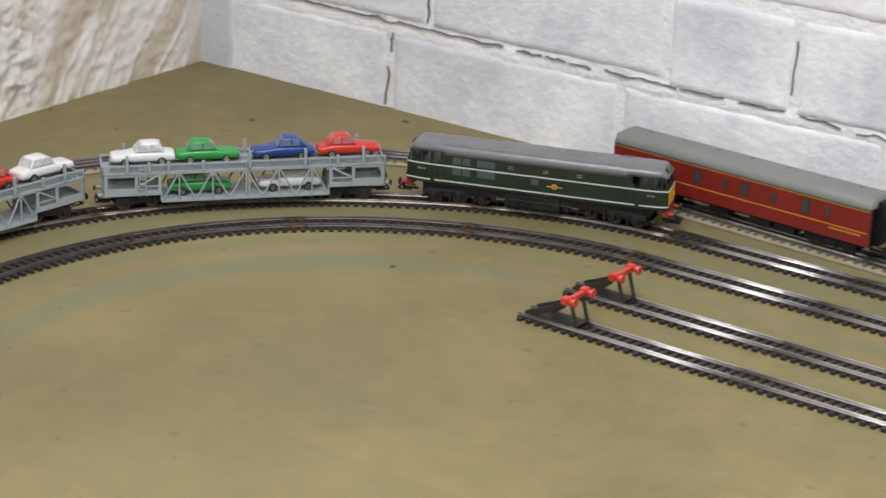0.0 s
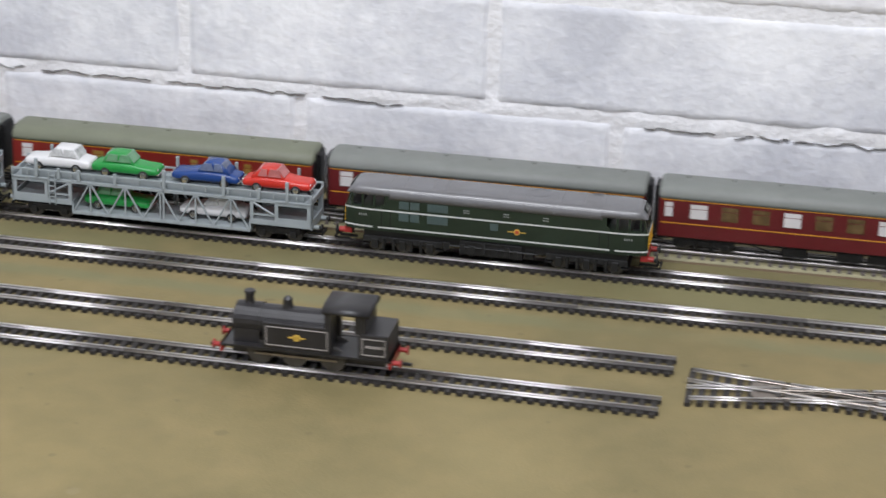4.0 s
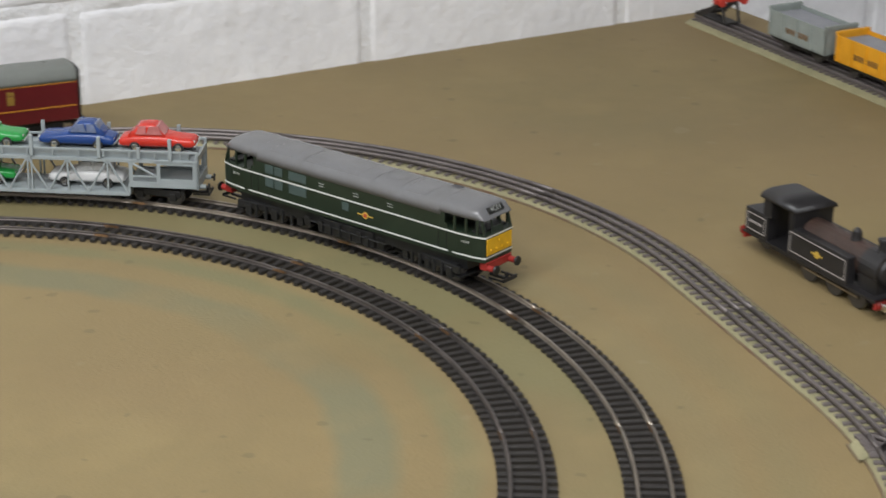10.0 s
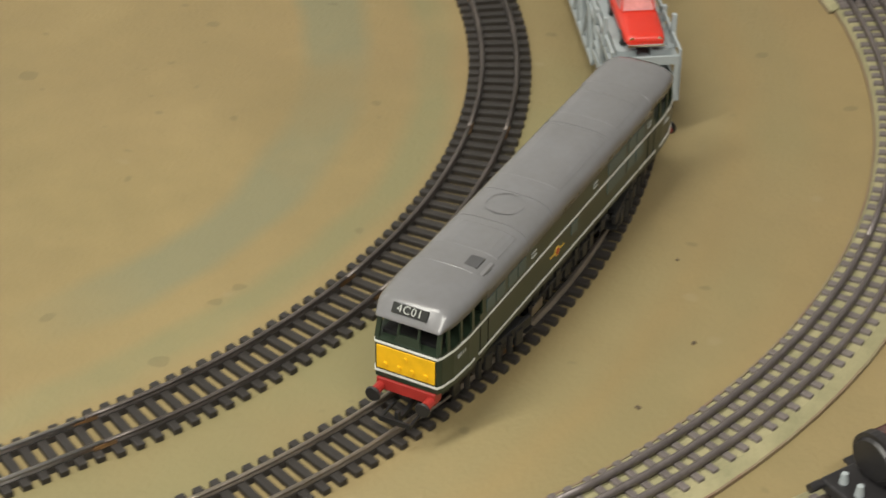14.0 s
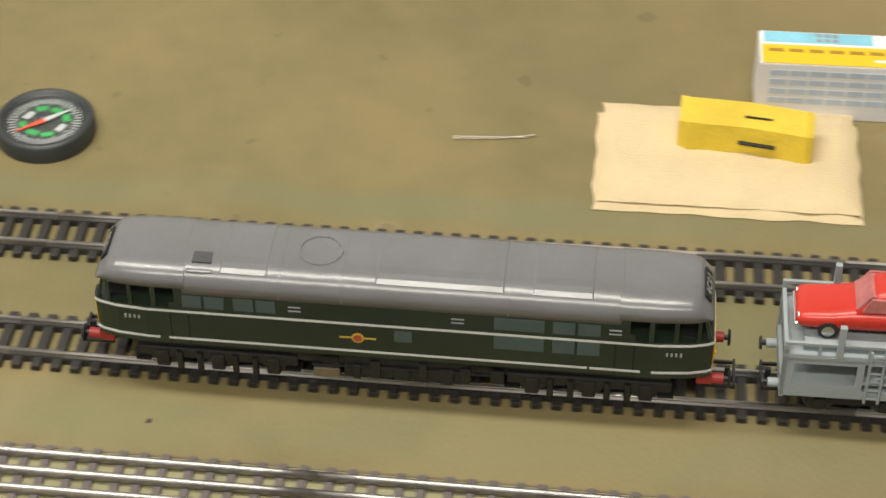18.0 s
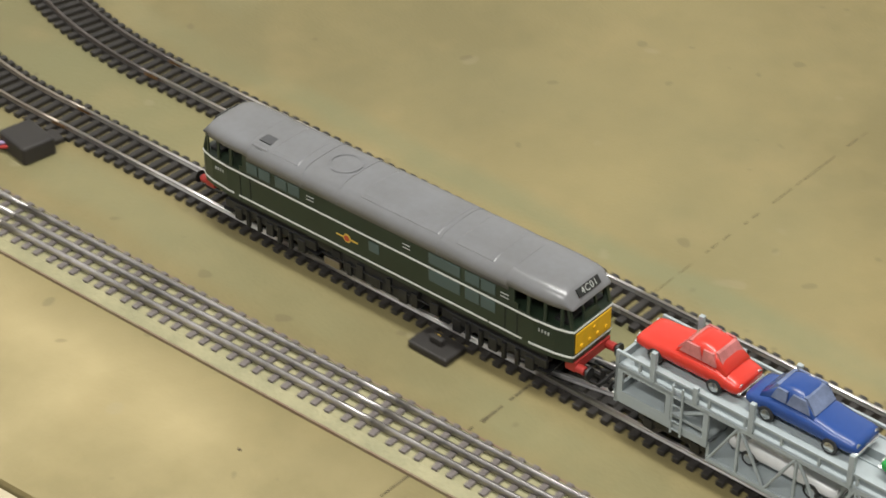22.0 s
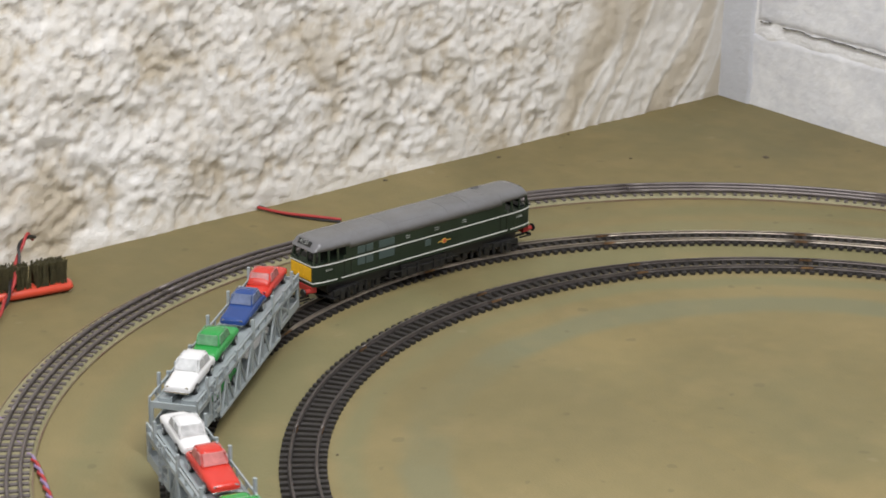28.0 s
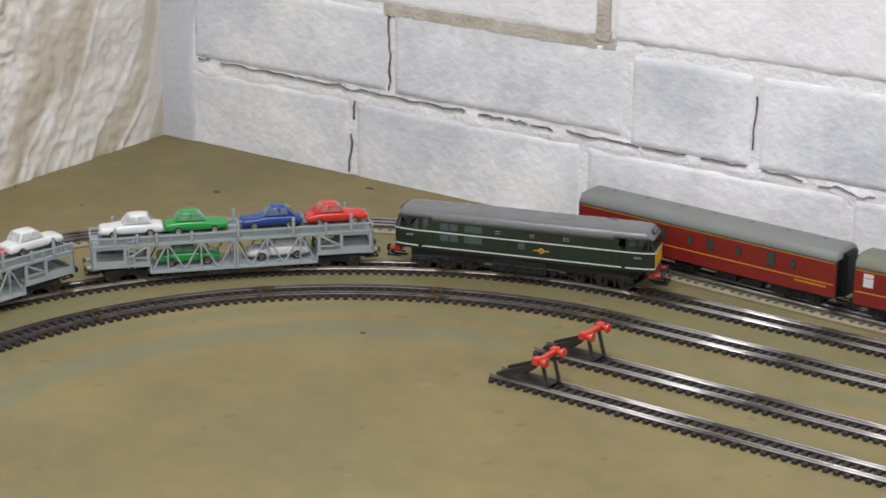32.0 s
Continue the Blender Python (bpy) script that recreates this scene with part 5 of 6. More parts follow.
CAR_PAINT = {}
for color, rgb in (("white", (0.66, 0.66, 0.66)), ("green", (0.02, 0.26, 0.05)), ("blue", (0.014, 0.05, 0.20)), ("red", (0.52, 0.030, 0.018))):
    tint = tuple(0.60 * c + 0.40 * g for c, g in zip(rgb, (0.27, 0.29, 0.29)))
    CAR_PAINT[color] = material(f"{color}_car_plastic", rgb, 0.27, vary=0.05), material(f"clear_plastic_over_{color}", tint, 0.1, vary=0.25, scale=160)
first_carrier = carrier()
second_carrier = copy_thing(first_carrier, pose(0, 0, 0))
LOADS = [(0.2635, [("red", 0.0938, 0, 1), ("blue", 0.0348, 0, -1), ("green", -0.0323, 0, 1), ("white", -0.089, 0, -1), ("green", -0.0395, 1, 1), ("white", 0.0408, 1, -1)]), (0.5285, [("white", 0.0938, 0, 1), ("red", 0.0348, 0, -1), ("green", -0.0323, 0, 1), ("green", -0.089, 0, -1)])]
models = {}
for c, (back, cars) in zip((first_carrier, second_carrier), LOADS):
    TRAIN.append((c, back, 0.187))
    for color, x, lower, way in cars:
        key = (color, color in ("red", "blue"))
        if key not in models:
            k = models[key] = toy_car(*CAR_PAINT[color], f"{color} moulded plastic toy saloon car with bright bumpers", key[1])
        else:
            k = copy_thing(models[key], pose(0, 0, 0))
        TRAIN.append((k, back, 0.187, pose(x * 0.974, 0, 0.0156 if lower else DECK, 0, 0, 0 if way > 0 else 180)))


# ---- coaches on the outer track ----
M_COACHRED = material("bright_coach_red", (0.185, 0.016, 0.012), 0.33, vary=0.12, scale=40)
M_WINWHITE = material("white_blind", (0.60, 0.58, 0.57), 0.4, vary=0.06)
M_WINAMBER = material("amber_interior", (0.27, 0.165, 0.035), 0.3, vary=0.25, scale=150)
M_WINDIM = material("dim_interior", (0.11, 0.07, 0.03), 0.2, vary=0.3, scale=150)
M_LINE = material("orange_lining", (0.60, 0.27, 0.02), 0.5)


def on_outer(s, wheelbase):
    ax, ay, _ = outer(s + wheelbase / 2)
    bx, by, _ = outer(s - wheelbase / 2)
    return pose((ax + bx) / 2, (ay + by) / 2, 0.0026, 0, 0, math.degrees(math.atan2(ay - by, ax - bx)))


def coach(paint, roof_mat, windows, label, names, h=0.1246):
    """windows: (x, width, glass, double, low, high) along the side that faces the room."""
    C = base("coach", label, "coach", "coaches by the wall")
    W, z0, z1 = 0.0182, 0.0190, 0.0503
    part("body", box(NEW(), -h, h, -W, W, z0, z1, 0.0006), paint, C)
    part("roof", loft(NEW(), [roof_ring(x, w, z1 - 0.0004, top) for x, w, top in ((-h - 0.0006, W - 0.001, 0.0592), (-h + 0.002, W + 0.0004, 0.0607), (h - 0.002, W + 0.0004, 0.0607), (h + 0.0006, W - 0.001, 0.0592))]), roof_mat, C, smooth=True)
    for k in range(7):
        bm = NEW()
        rod(bm, (-0.105 + 0.035 * k, 0.004, 0.0596), (-0.105 + 0.035 * k, 0.004, 0.0617), 0.0022, 10, 0.0014)
        part("roof_vent", bm, roof_mat, C)
    for s in (-1, 1):
        part("lining", box(NEW(), -h + 0.002, h - 0.002, *sorted((s * W, s * (W + 0.0003))), 0.0302, 0.0309), M_LINE, C, "thin orange line")
        part("lining", box(NEW(), -h + 0.002, h - 0.002, *sorted((s * W, s * (W + 0.0003))), 0.0490, 0.0495), M_LINE, C, "thin orange line")
        for x, w, glass, double, lo, hi in windows:
            lo, hi = lo + 0.0018, hi + 0.0022
            y = s * (W - 0.0002)
            xs = x if s < 0 else -x
            fr = part("window", box(NEW(), xs - w / 2 - 0.0006, xs + w / 2 + 0.0006, *sorted((y, y + s * 0.0004)), lo - 0.0006, hi + 0.0006), M_BLACK if glass is M_GLASS else paint, C)
            top = hi - (hi - lo) * 0.32
            for a, b in ((lo, top - 0.0003), (top + 0.0003, hi)) if double else ((lo, hi),):
                part("pane", box(NEW(), xs - w / 2, xs + w / 2, *sorted((y, y + s * 0.0006)), a, b), glass, fr)
    if names:
        part("name_lettering", bars(NEW(), names, names + 0.03, -W, 0.0268, 0.0284, 9, -1), M_LINE, C, "small orange characters")
    for e in (-1, 1):
        bm = box(NEW(), *sorted((e * h, e * (h + 0.0046))), -0.0082, 0.0082, 0.0190, 0.0555, 0.0008)
        for k in range(4):
            x = e * (h + 0.0010 * (k + 0.6))
            box(bm, x - 0.0003, x + 0.0003, -0.0092, 0.0092, 0.0185, 0.0565)
        part("gangway", bm, M_BLACK, C, "black corridor bellows")
        part("end_wall", box(NEW(), *sorted((e * h, e * (h + 0.0007))), -W + 0.0006, W - 0.0006, z0, z1 + 0.002), M_BLACK, C)
        coupling(C, e * (h - 0.0036), e)
        b = bogie(C, (-0.0165, 0.0165), 0.048, 0.0115, 0.0120)
        b.matrix_basis = pose(e * 0.089, 0, 0)
    part("underframe", box(NEW(), -0.122, 0.122, -0.0130, 0.0130, 0.0160, 0.0192), M_BLACK, C)
    bm = NEW()
    for x in (-0.030, 0.012, 0.036):
        box(bm, x, x + 0.020, -0.0135, 0.0135, 0.0100, 0.0165, 0.0006)
    for y in (-0.012, 0.012):
        rod(bm, (-0.055, y, 0.0165), (-0.035, y, 0.0105), 0.0006, 6)
        rod(bm, (0.06, y, 0.0165), (0.036, y, 0.0105), 0.0006, 6)
        rod(bm, (-0.035, y, 0.0105), (0.036, y, 0.0105), 0.0006, 6)
    part("truss", bm, M_BLACK, C)
    return C


VAN = [(-0.040, 0.0065, M_GLASS, 1, 0.033, 0.0435), (-0.012, 0.0042, M_GLASS, 0, 0.0355, 0.0420), (0.008, 0.0058, M_GLASS, 1, 0.034, 0.0435), (0.036, 0.0040, M_GLASS, 0, 0.0355, 0.0415), (0.067, 0.0062, M_GLASS, 1, 0.0325, 0.0440), (0.088, 0.0040, M_GLASS, 0, 0.0355, 0.0415)]
BRAKE = [(-0.112, 0.0085, M_WINWHITE, 1, 0.034, 0.0450), (-0.082, 0.009, M_WINAMBER, 1, 0.034, 0.0440), (-0.052, 0.009, M_WINAMBER, 1, 0.034, 0.0440), (-0.022, 0.009, M_WINAMBER, 1, 0.034, 0.0440), (0.028, 0.0055, M_WINAMBER, 1, 0.034, 0.0440), (0.072, 0.0055, M_WINAMBER, 1, 0.034, 0.0440)]
COMPO = [(-0.110, 0.010, M_WINWHITE, 1, 0.034, 0.0455), (-0.060, 0.0095, M_WINWHITE, 1, 0.036, 0.0450), (-0.030, 0.0095, M_WINWHITE, 1, 0.036, 0.0450)] + [(-0.002 + 0.0232 * k, 0.0115, M_WINDIM, 1, 0.0335, 0.0445) for k in range(6)]
OPEN = [(-0.117, 0.006, M_WINWHITE, 1, 0.034, 0.0450)] + [(-0.094 + 0.0236 * k, 0.0130, M_WINDIM if k % 3 else M_WINWHITE, 1, 0.0335, 0.0445) for k in range(9)]
SET = ((-0.5370, VAN, M_COACHRED, M_COACHROOF, "red model parcels van coach with grey ribbed roof", 0.09), (-0.2695, BRAKE, M_COACHRED, M_OLIVEROOF, "red model brake coach with olive-grey roof", 0.0), (-0.0065, COMPO, M_MAROON, M_COACHROOF, "maroon model coach with grey roof and pale blinds", 0.01), (0.2535, OPEN, M_MAROON, M_COACHROOF, "maroon model coach with grey roof and amber windows", 0), (0.5135, OPEN, M_MAROON, M_COACHROOF, "maroon model coach with grey roof and amber windows", 0), (0.773, BRAKE, M_MAROON, M_COACHROOF, "red model brake coach on the curve, grey roof", 0))
start = next(s for x, y, h, s in OUTER if y > 0.92 and x > -0.69)
start_x = outer(start)[0]
for x, wins, paint, roof_mat, label, names in SET:
    c = coach(paint, roof_mat, wins, label, names, 0.1280 if wins is VAN else 0.1246)
    c.matrix_basis = on_outer(start + x - start_x, 0.178)

# ---- small tank engines ----
M_LOCOBLACK = material("satin_black_loco", (0.017, 0.016, 0.017), 0.38, vary=0.25, scale=90)
M_RUSTBLACK = material("brown_tinged_black", (0.045, 0.026, 0.020), 0.42, vary=0.3, scale=70)
M_LINING = material("fine_grey_lining", (0.36, 0.33, 0.31), 0.5)


def frame_lines(bm, x0, x1, z0, z1, y, d, w=0.0006):
    for a, b, c, e in ((x0, x1, z0, z0 + w), (x0, x1, z1 - w, z1), (x0, x0 + w, z0, z1), (x1 - w, x1, z0, z1)):
        box(bm, a, b, *sorted((y, y + d * 0.0003)), c, e)
    return bm


def tank_engine(length, label, boiler_mat, trailing, ground_z):
    """A side-tank engine, chimney towards +x."""
    T = base("tank_engine", label, "locomotive", "steam tank engines")
    f, b = length / 2, -length / 2
    g = RAIL_TOP + ground_z
    part("footplate", box(NEW(), b, f, -0.0165, 0.0165, g + 0.0135, g + 0.0150), M_LOCOBLACK, T)
    bm = NEW()
    rod(bm, (b * 0.2, 0, g + 0.0290), (f - 0.010, 0, g + 0.0290), 0.0108, 24)
    part("boiler", bm, boiler_mat, T, smooth=False)
    bm = NEW()
    rod(bm, (f - 0.026, 0, g + 0.0290), (f - 0.008, 0, g + 0.0290), 0.0114, 24)
    rod(bm, (f - 0.008, 0, g + 0.0290), (f - 0.0062, 0, g + 0.0290), 0.0088, 20, 0.007)
    box(bm, f - 0.026, f - 0.008, -0.0105, 0.0105, g + 0.0148, g + 0.029)
    part("smokebox", bm, M_LOCOBLACK, T)
    bm = NEW()
    x = f - 0.0165
    rod(bm, (x, 0, g + 0.038), (x, 0, g + 0.0415), 0.0042, 16, 0.0031)
    rod(bm, (x, 0, g + 0.0415), (x, 0, g + 0.0475), 0.0031, 16)
    rod(bm, (x, 0, g + 0.0475), (x, 0, g + 0.0490), 0.0040, 16, 0.0036)
    part("chimney", bm, M_LOCOBLACK, T)
    bm = NEW()
    x = f - 0.043
    for z0, z1, r0, r1 in ((0.038, 0.0415, 0.0042, 0.0034), (0.0415, 0.0455, 0.0034, 0.0032), (0.0455, 0.0475, 0.0032, 0.0012)):
        rod(bm, (x, 0, g + z0), (x, 0, g + z1), r0, 16, r1)
    part("dome", bm, M_LOCOBLACK, T)
    t0, t1 = b * 0.30, f - 0.030
    for s in (-1, 1):
        y0, y1 = sorted((s * 0.0162, s * 0.0092))
        tank = part("side_tank", box(NEW(), t0, t1, y0, y1, g + 0.0150, g + 0.0335, 0.0004), M_LOCOBLACK, T)
        part("lining", frame_lines(NEW(), t0 + 0.002, t1 - 0.002, g + 0.0175, g + 0.0312, s * 0.0162, s), M_LINING, tank, "thin grey line")
        bm = NEW()
        cx, cz = (t0 + t1) / 2, g + 0.0245
        box(bm, cx - 0.0055, cx + 0.0055, *sorted((s * 0.0162, s * 0.0166)), cz - 0.0005, cz + 0.0006)
        rod(bm, (cx, s * 0.0162, cz), (cx, s * 0.0166, cz), 0.0026, 12)
        part("crest", bm, M_GOLD, tank, "gold crest")
        bk = part("bunker_side", box(NEW(), b + 0.002, b * 0.62, y0, y1, g + 0.0150, g + 0.0320, 0.0003), M_LOCOBLACK, T)
        part("lining", frame_lines(NEW(), b + 0.004, b * 0.66, g + 0.0175, g + 0.0295, s * 0.0162, s), M_LINING, bk, "thin grey line")
        part("number_lettering", bars(NEW(), b + 0.006, b * 0.70, s * 0.0163, g + 0.0228, g + 0.0246, 5, s), M_LINING, bk)
        part("cab_pillar", box(NEW(), b * 0.66, b * 0.58, y0, y1, g + 0.0320, g + 0.0450), M_LOCOBLACK, T)
        part("cab_pillar", box(NEW(), b * 0.30, b * 0.24, y0, y1, g + 0.0330, g + 0.0450), M_LOCOBLACK, T)
    part("bunker", box(NEW(), b + 0.002, b * 0.66, -0.0160, 0.0160, g + 0.0150, g + 0.0325, 0.0004), M_LOCOBLACK, T)
    part("cab_front", box(NEW(), b * 0.27, b * 0.23, -0.0160, 0.0160, g + 0.0150, g + 0.0450), M_LOCOBLACK, T)
    part("cab_back", box(NEW(), b * 0.70, b * 0.66, -0.0160, 0.0160, g + 0.0325, g + 0.0450), M_LOCOBLACK, T)
    part("cab_roof", loft(NEW(), [roof_ring(x, 0.0174, g + 0.0445, g + 0.0500) for x in (b * 0.74, b * 0.20)]), M_LOCOBLACK, T, smooth=True)
    for e, x in ((1, f), (-1, b)):
        part("buffer_beam", box(NEW(), *sorted((x, x - e * 0.0018)), -0.0160, 0.0160, g + 0.0090, g + 0.0150), M_RED, T, "red buffer beam")
        for y in (-0.0112, 0.0112):
            bm = NEW()
            rod(bm, (x, y, g + 0.0118), (x + e * 0.0050, y, g + 0.0118), 0.0017, 12)
            rod(bm, (x + e * 0.0050, y, g + 0.0118), (x + e * 0.0060, y, g + 0.0118), 0.0032, 14)
            part("buffer", bm, M_RED if e < 0 else M_CHROME if trailing else M_RED, T)
        bm = NEW()
        box(bm, *sorted((x, x + e * 0.011)), -0.0012, 0.0012, g + 0.006, g + 0.0075)
        part("coupling", bm, M_BLACK, T)
    part("frame", box(NEW(), b + 0.006, f - 0.006, -0.0070, 0.0070, g + 0.006, g + 0.0136), M_LOCOBLACK, T)
    for x in (f - 0.026, f - 0.050, f - 0.077):
        for s in (-1, 1):
            bm = rod(NEW(), (x, s * 0.0078, g + 0.0088), (x, s * 0.0100, g + 0.0088), 0.0088, 20)
            rod(bm, (x, s * 0.0100, g + 0.0088), (x, s * 0.0108, g + 0.0088), 0.0030, 10)
            part("wheel", bm, M_WHEEL, T)
        part("axle", rod(NEW(), (x, -0.008, g + 0.0088), (x, 0.008, g + 0.0088), 0.0014, 8), M_WHEEL, T)
    bm = NEW()
    for s in (-1, 1):
        box(bm, f - 0.080, f - 0.023, *sorted((s * 0.0112, s * 0.0120)), g + 0.0078, g + 0.0092)
    part("side_rod", bm, M_DULLRAIL, T, "grey steel side rod")
    if trailing:
        wheel_pair("wheel_pair", b + 0.018, 0.0062, T)
    return T


tank_engine(0.118, "lined black model tank engine standing on a siding", M_LOCOBLACK, False, 0.0).matrix_basis = pose(-0.081, 0.6572, 0, 0, 0, 179.4)
tank_engine(0.144, "lined black tank engine with brownish boiler standing on the bare board", M_RUSTBLACK, True, -0.0054).matrix_basis = pose(1.221, 0.396, 0, 0, 0, -93)

# ---- buffer stops ----
M_STOPRED = material("red_buffer_bar", (0.55, 0.045, 0.028), 0.35, vary=0.1)


def buffer_stop():
    B = base("buffer_stop", "black sloping buffer stop with a red cross bar", "buffer stop", "buffer stops")
    for y in (-0.0082, 0.0082):
        bm = NEW()
        loft(bm, [[(-0.034, yy, 0.0058), (-0.026, yy, 0.0058), (-0.008, yy, 0.0140), (0.002, yy, 0.0205), (0.0085, yy, 0.0285), (0.0035, yy, 0.0285), (-0.010, yy, 0.0180), (-0.034, yy, 0.0078)] for yy in (y - 0.0012, y + 0.0012)])
        part("side_frame", bm, M_SLEEPER, B)
        bm = NEW()
        rod(bm, (0.0060, y, 0.027), (0.0120, y, 0.0058), 0.0015, 8)
        part("strut", bm, M_SLEEPER, B)
    part("floor", box(NEW(), -0.030, 0.012, -0.0080, 0.0080, 0.0056, 0.0066), M_SLEEPER, B)
    part("cross_brace", box(NEW(), -0.012, -0.008, -0.0080, 0.0080, 0.0120, 0.0150), M_SLEEPER, B)
    bar = part("bar", box(NEW(), 0.0040, 0.0080, -0.0160, 0.0160, 0.0255, 0.0295, 0.0008), M_STOPRED, B, "glossy red cross bar")
    for y in (-0.0125, 0.0125):
        bm = NEW()
        rod(bm, (0.0080, y, 0.0272), (0.0120, y, 0.0272), 0.0024, 12)
        rod(bm, (0.0120, y, 0.0272), (0.0135, y, 0.0272), 0.0042, 14, 0.0036)
        box(bm, 0.0020, 0.0080, y - 0.0035, y + 0.0035, 0.0245, 0.0305, 0.0008)
        part("buffer", bm, M_STOPRED, bar)
    return B


stop = buffer_stop()
stop.matrix_basis = pose(-0.539, 0.6620, 0, 0, 0, -0.6)
copy_thing(stop, pose(-0.537, 0.7270, 0, 0, 0, -0.6))
ob = copy_thing(stop, pose(1.5425, 0.925, 0.0030, 0, 0, -92))
ob["label"] = "grey-green buffer stop with a red bar"

# ---- wagons on the east track ----
M_ORANGE = material("orange_yellow_wagon", (0.72, 0.33, 0.014), 0.45, vary=0.1, scale=80)
M_TARP = material("grey_load", (0.27, 0.275, 0.30), 0.6, vary=0.1, scale=60)
M_GREYGREEN = material("grey_green_wagon", (0.27, 0.30, 0.28), 0.5, vary=0.1, scale=60)


def wagon(paint, load, label, h):
    G = base("open_wagon", label, "wagon", "wagons on the east track")
    part("underframe", box(NEW(), -0.040, 0.040, -0.012, 0.012, 0.0125, 0.0175), M_BLACK, G)
    bm = NEW()
    for s in (-1, 1):
        box(bm, -0.040, 0.040, *sorted((s * 0.0172, s * 0.0158)), 0.0175, h)
        box(bm, *sorted((s * 0.0400, s * 0.0386)), -0.0172, 0.0172, 0.0175, h)
    box(bm, -0.040, 0.040, -0.0172, 0.0172, 0.0170, 0.0185)
    part("body", bm, paint, G)
    for s in (-1, 1):
        bm = NEW()
        for x in (-0.038, -0.019, 0.0, 0.019, 0.038):
            box(bm, x - 0.0012, x + 0.0012, *sorted((s * 0.0172, s * 0.0182)), 0.0175, h)
        part("rib", bm, paint, G)
        part("lettering", bars(NEW(), -0.016, 0.016, s * 0.0172, 0.024, 0.029, 7, s), M_RUSTRAIL, G)
    part("load", box(NEW(), -0.0382, 0.0382, -0.0156, 0.0156, 0.019, h - 0.003, 0.001), load, G)
    for x in (-0.022, 0.022):
        wheel_pair("wheel_pair", x, 0.0062, G)
    for e in (-1, 1):
        coupling(G, e * 0.038, e)
        part("bar", box(NEW(), e * 0.0395 - 0.0015, e * 0.0395 + 0.0015, -0.0175, 0.0175, h, h + 0.003), paint, G)
    return G


w0 = wagon(M_GREYGREEN, M_TARP, "grey-green model wagon beside the buffer stop", 0.040)
w0.matrix_basis = pose(1.5415, 0.799, 0.0026, 0, 0, 88.0)
w1 = wagon(M_ORANGE, M_TARP, "orange-yellow open model wagon with a grey load", 0.040)
w1.matrix_basis = pose(1.538, 0.704, 0.0026, 0, 0, 88.0)
for k in (1, 2, 3):
    copy_thing(w1, pose(1.538 - 0.0033 * k, 0.704 - 0.0945 * k, 0.0026, 0, 0, 88.0))

# ---- maroon engine on the branch ----
M_BROWNBOILER = material("dark_maroon_boiler", (0.055, 0.025, 0.022), 0.22, vary=0.2, scale=50)


def big_engine():
    E = base("steam_locomotive", "dark maroon model steam engine with a black front", "locomotive")
    part("footplate", box(NEW(), 0.010, 0.076, -0.0165, 0.0165, 0.0150, 0.0165), M_LOCOBLACK, E)
    for s in (-1, 1):
        part("lining", box(NEW(), 0.012, 0.074, *sorted((s * 0.0165, s * 0.0168)), 0.0152, 0.0160), M_LINING, E, "thin pale line")
    part("front_step", box(NEW(), -0.006, 0.012, -0.0125, 0.0125, 0.0110, 0.0170, 0.0012), M_LOCOBLACK, E)
    bm = NEW()
    rod(bm, (0.010, 0, 0.0290), (0.0145, 0, 0.0290), 0.0126, 28)
    rod(bm, (0.0085, 0, 0.0290), (0.010, 0, 0.0290), 0.0095, 24, 0.0105)
    part("smokebox", bm, M_LOCOBLACK, E, "black ring at the boiler's front", smooth=False)
    bm = NEW()
    ring = lambda x, r: [(x, r * math.cos(2 * math.pi * k / 32), 0.0290 + r * math.sin(2 * math.pi * k / 32)) for k in range(32)]
    loft(bm, [ring(x, r) for x, r in ((0.0145, 0.0116), (0.060, 0.0122), (0.067, 0.0120), (0.071, 0.0108), (0.073, 0.0080))])
    part("boiler", bm, M_BROWNBOILER, E, "glossy dark maroon boiler", smooth=True)
    part("frame", box(NEW(), 0.012, 0.072, -0.0070, 0.0070, 0.0070, 0.0180), M_LOCOBLACK, E)
    for y in (-0.0085, 0.0085):
        bm = NEW()
        rod(bm, (0.0, y * 0.55, 0.0170), (0.0, y * 0.55, 0.0225), 0.0021, 12, 0.0014)
        part("cylinder_cover", bm, M_CARRIER, E, "small pale grey fitting")
        bm = NEW()
        rod(bm, (-0.006, y * 1.3, 0.0145), (-0.012, y * 1.3, 0.0145), 0.0022, 12)
        part("buffer", bm, M_LOCOBLACK, E)
    for x in (0.022, 0.043, 0.064):
        for s in (-1, 1):
            part("wheel", rod(NEW(), (x, s * 0.0078, RAIL_TOP + 0.0076), (x, s * 0.0100, RAIL_TOP + 0.0076), 0.0076, 20), M_WHEEL, E)
    return E


big_engine().matrix_basis = pose(0.7935, -0.1320, 0.0022, 0, 0, 0) @ Matrix.Diagonal((0.97, 0.92, 0.82, 1))

# ---- loose things on the board ----


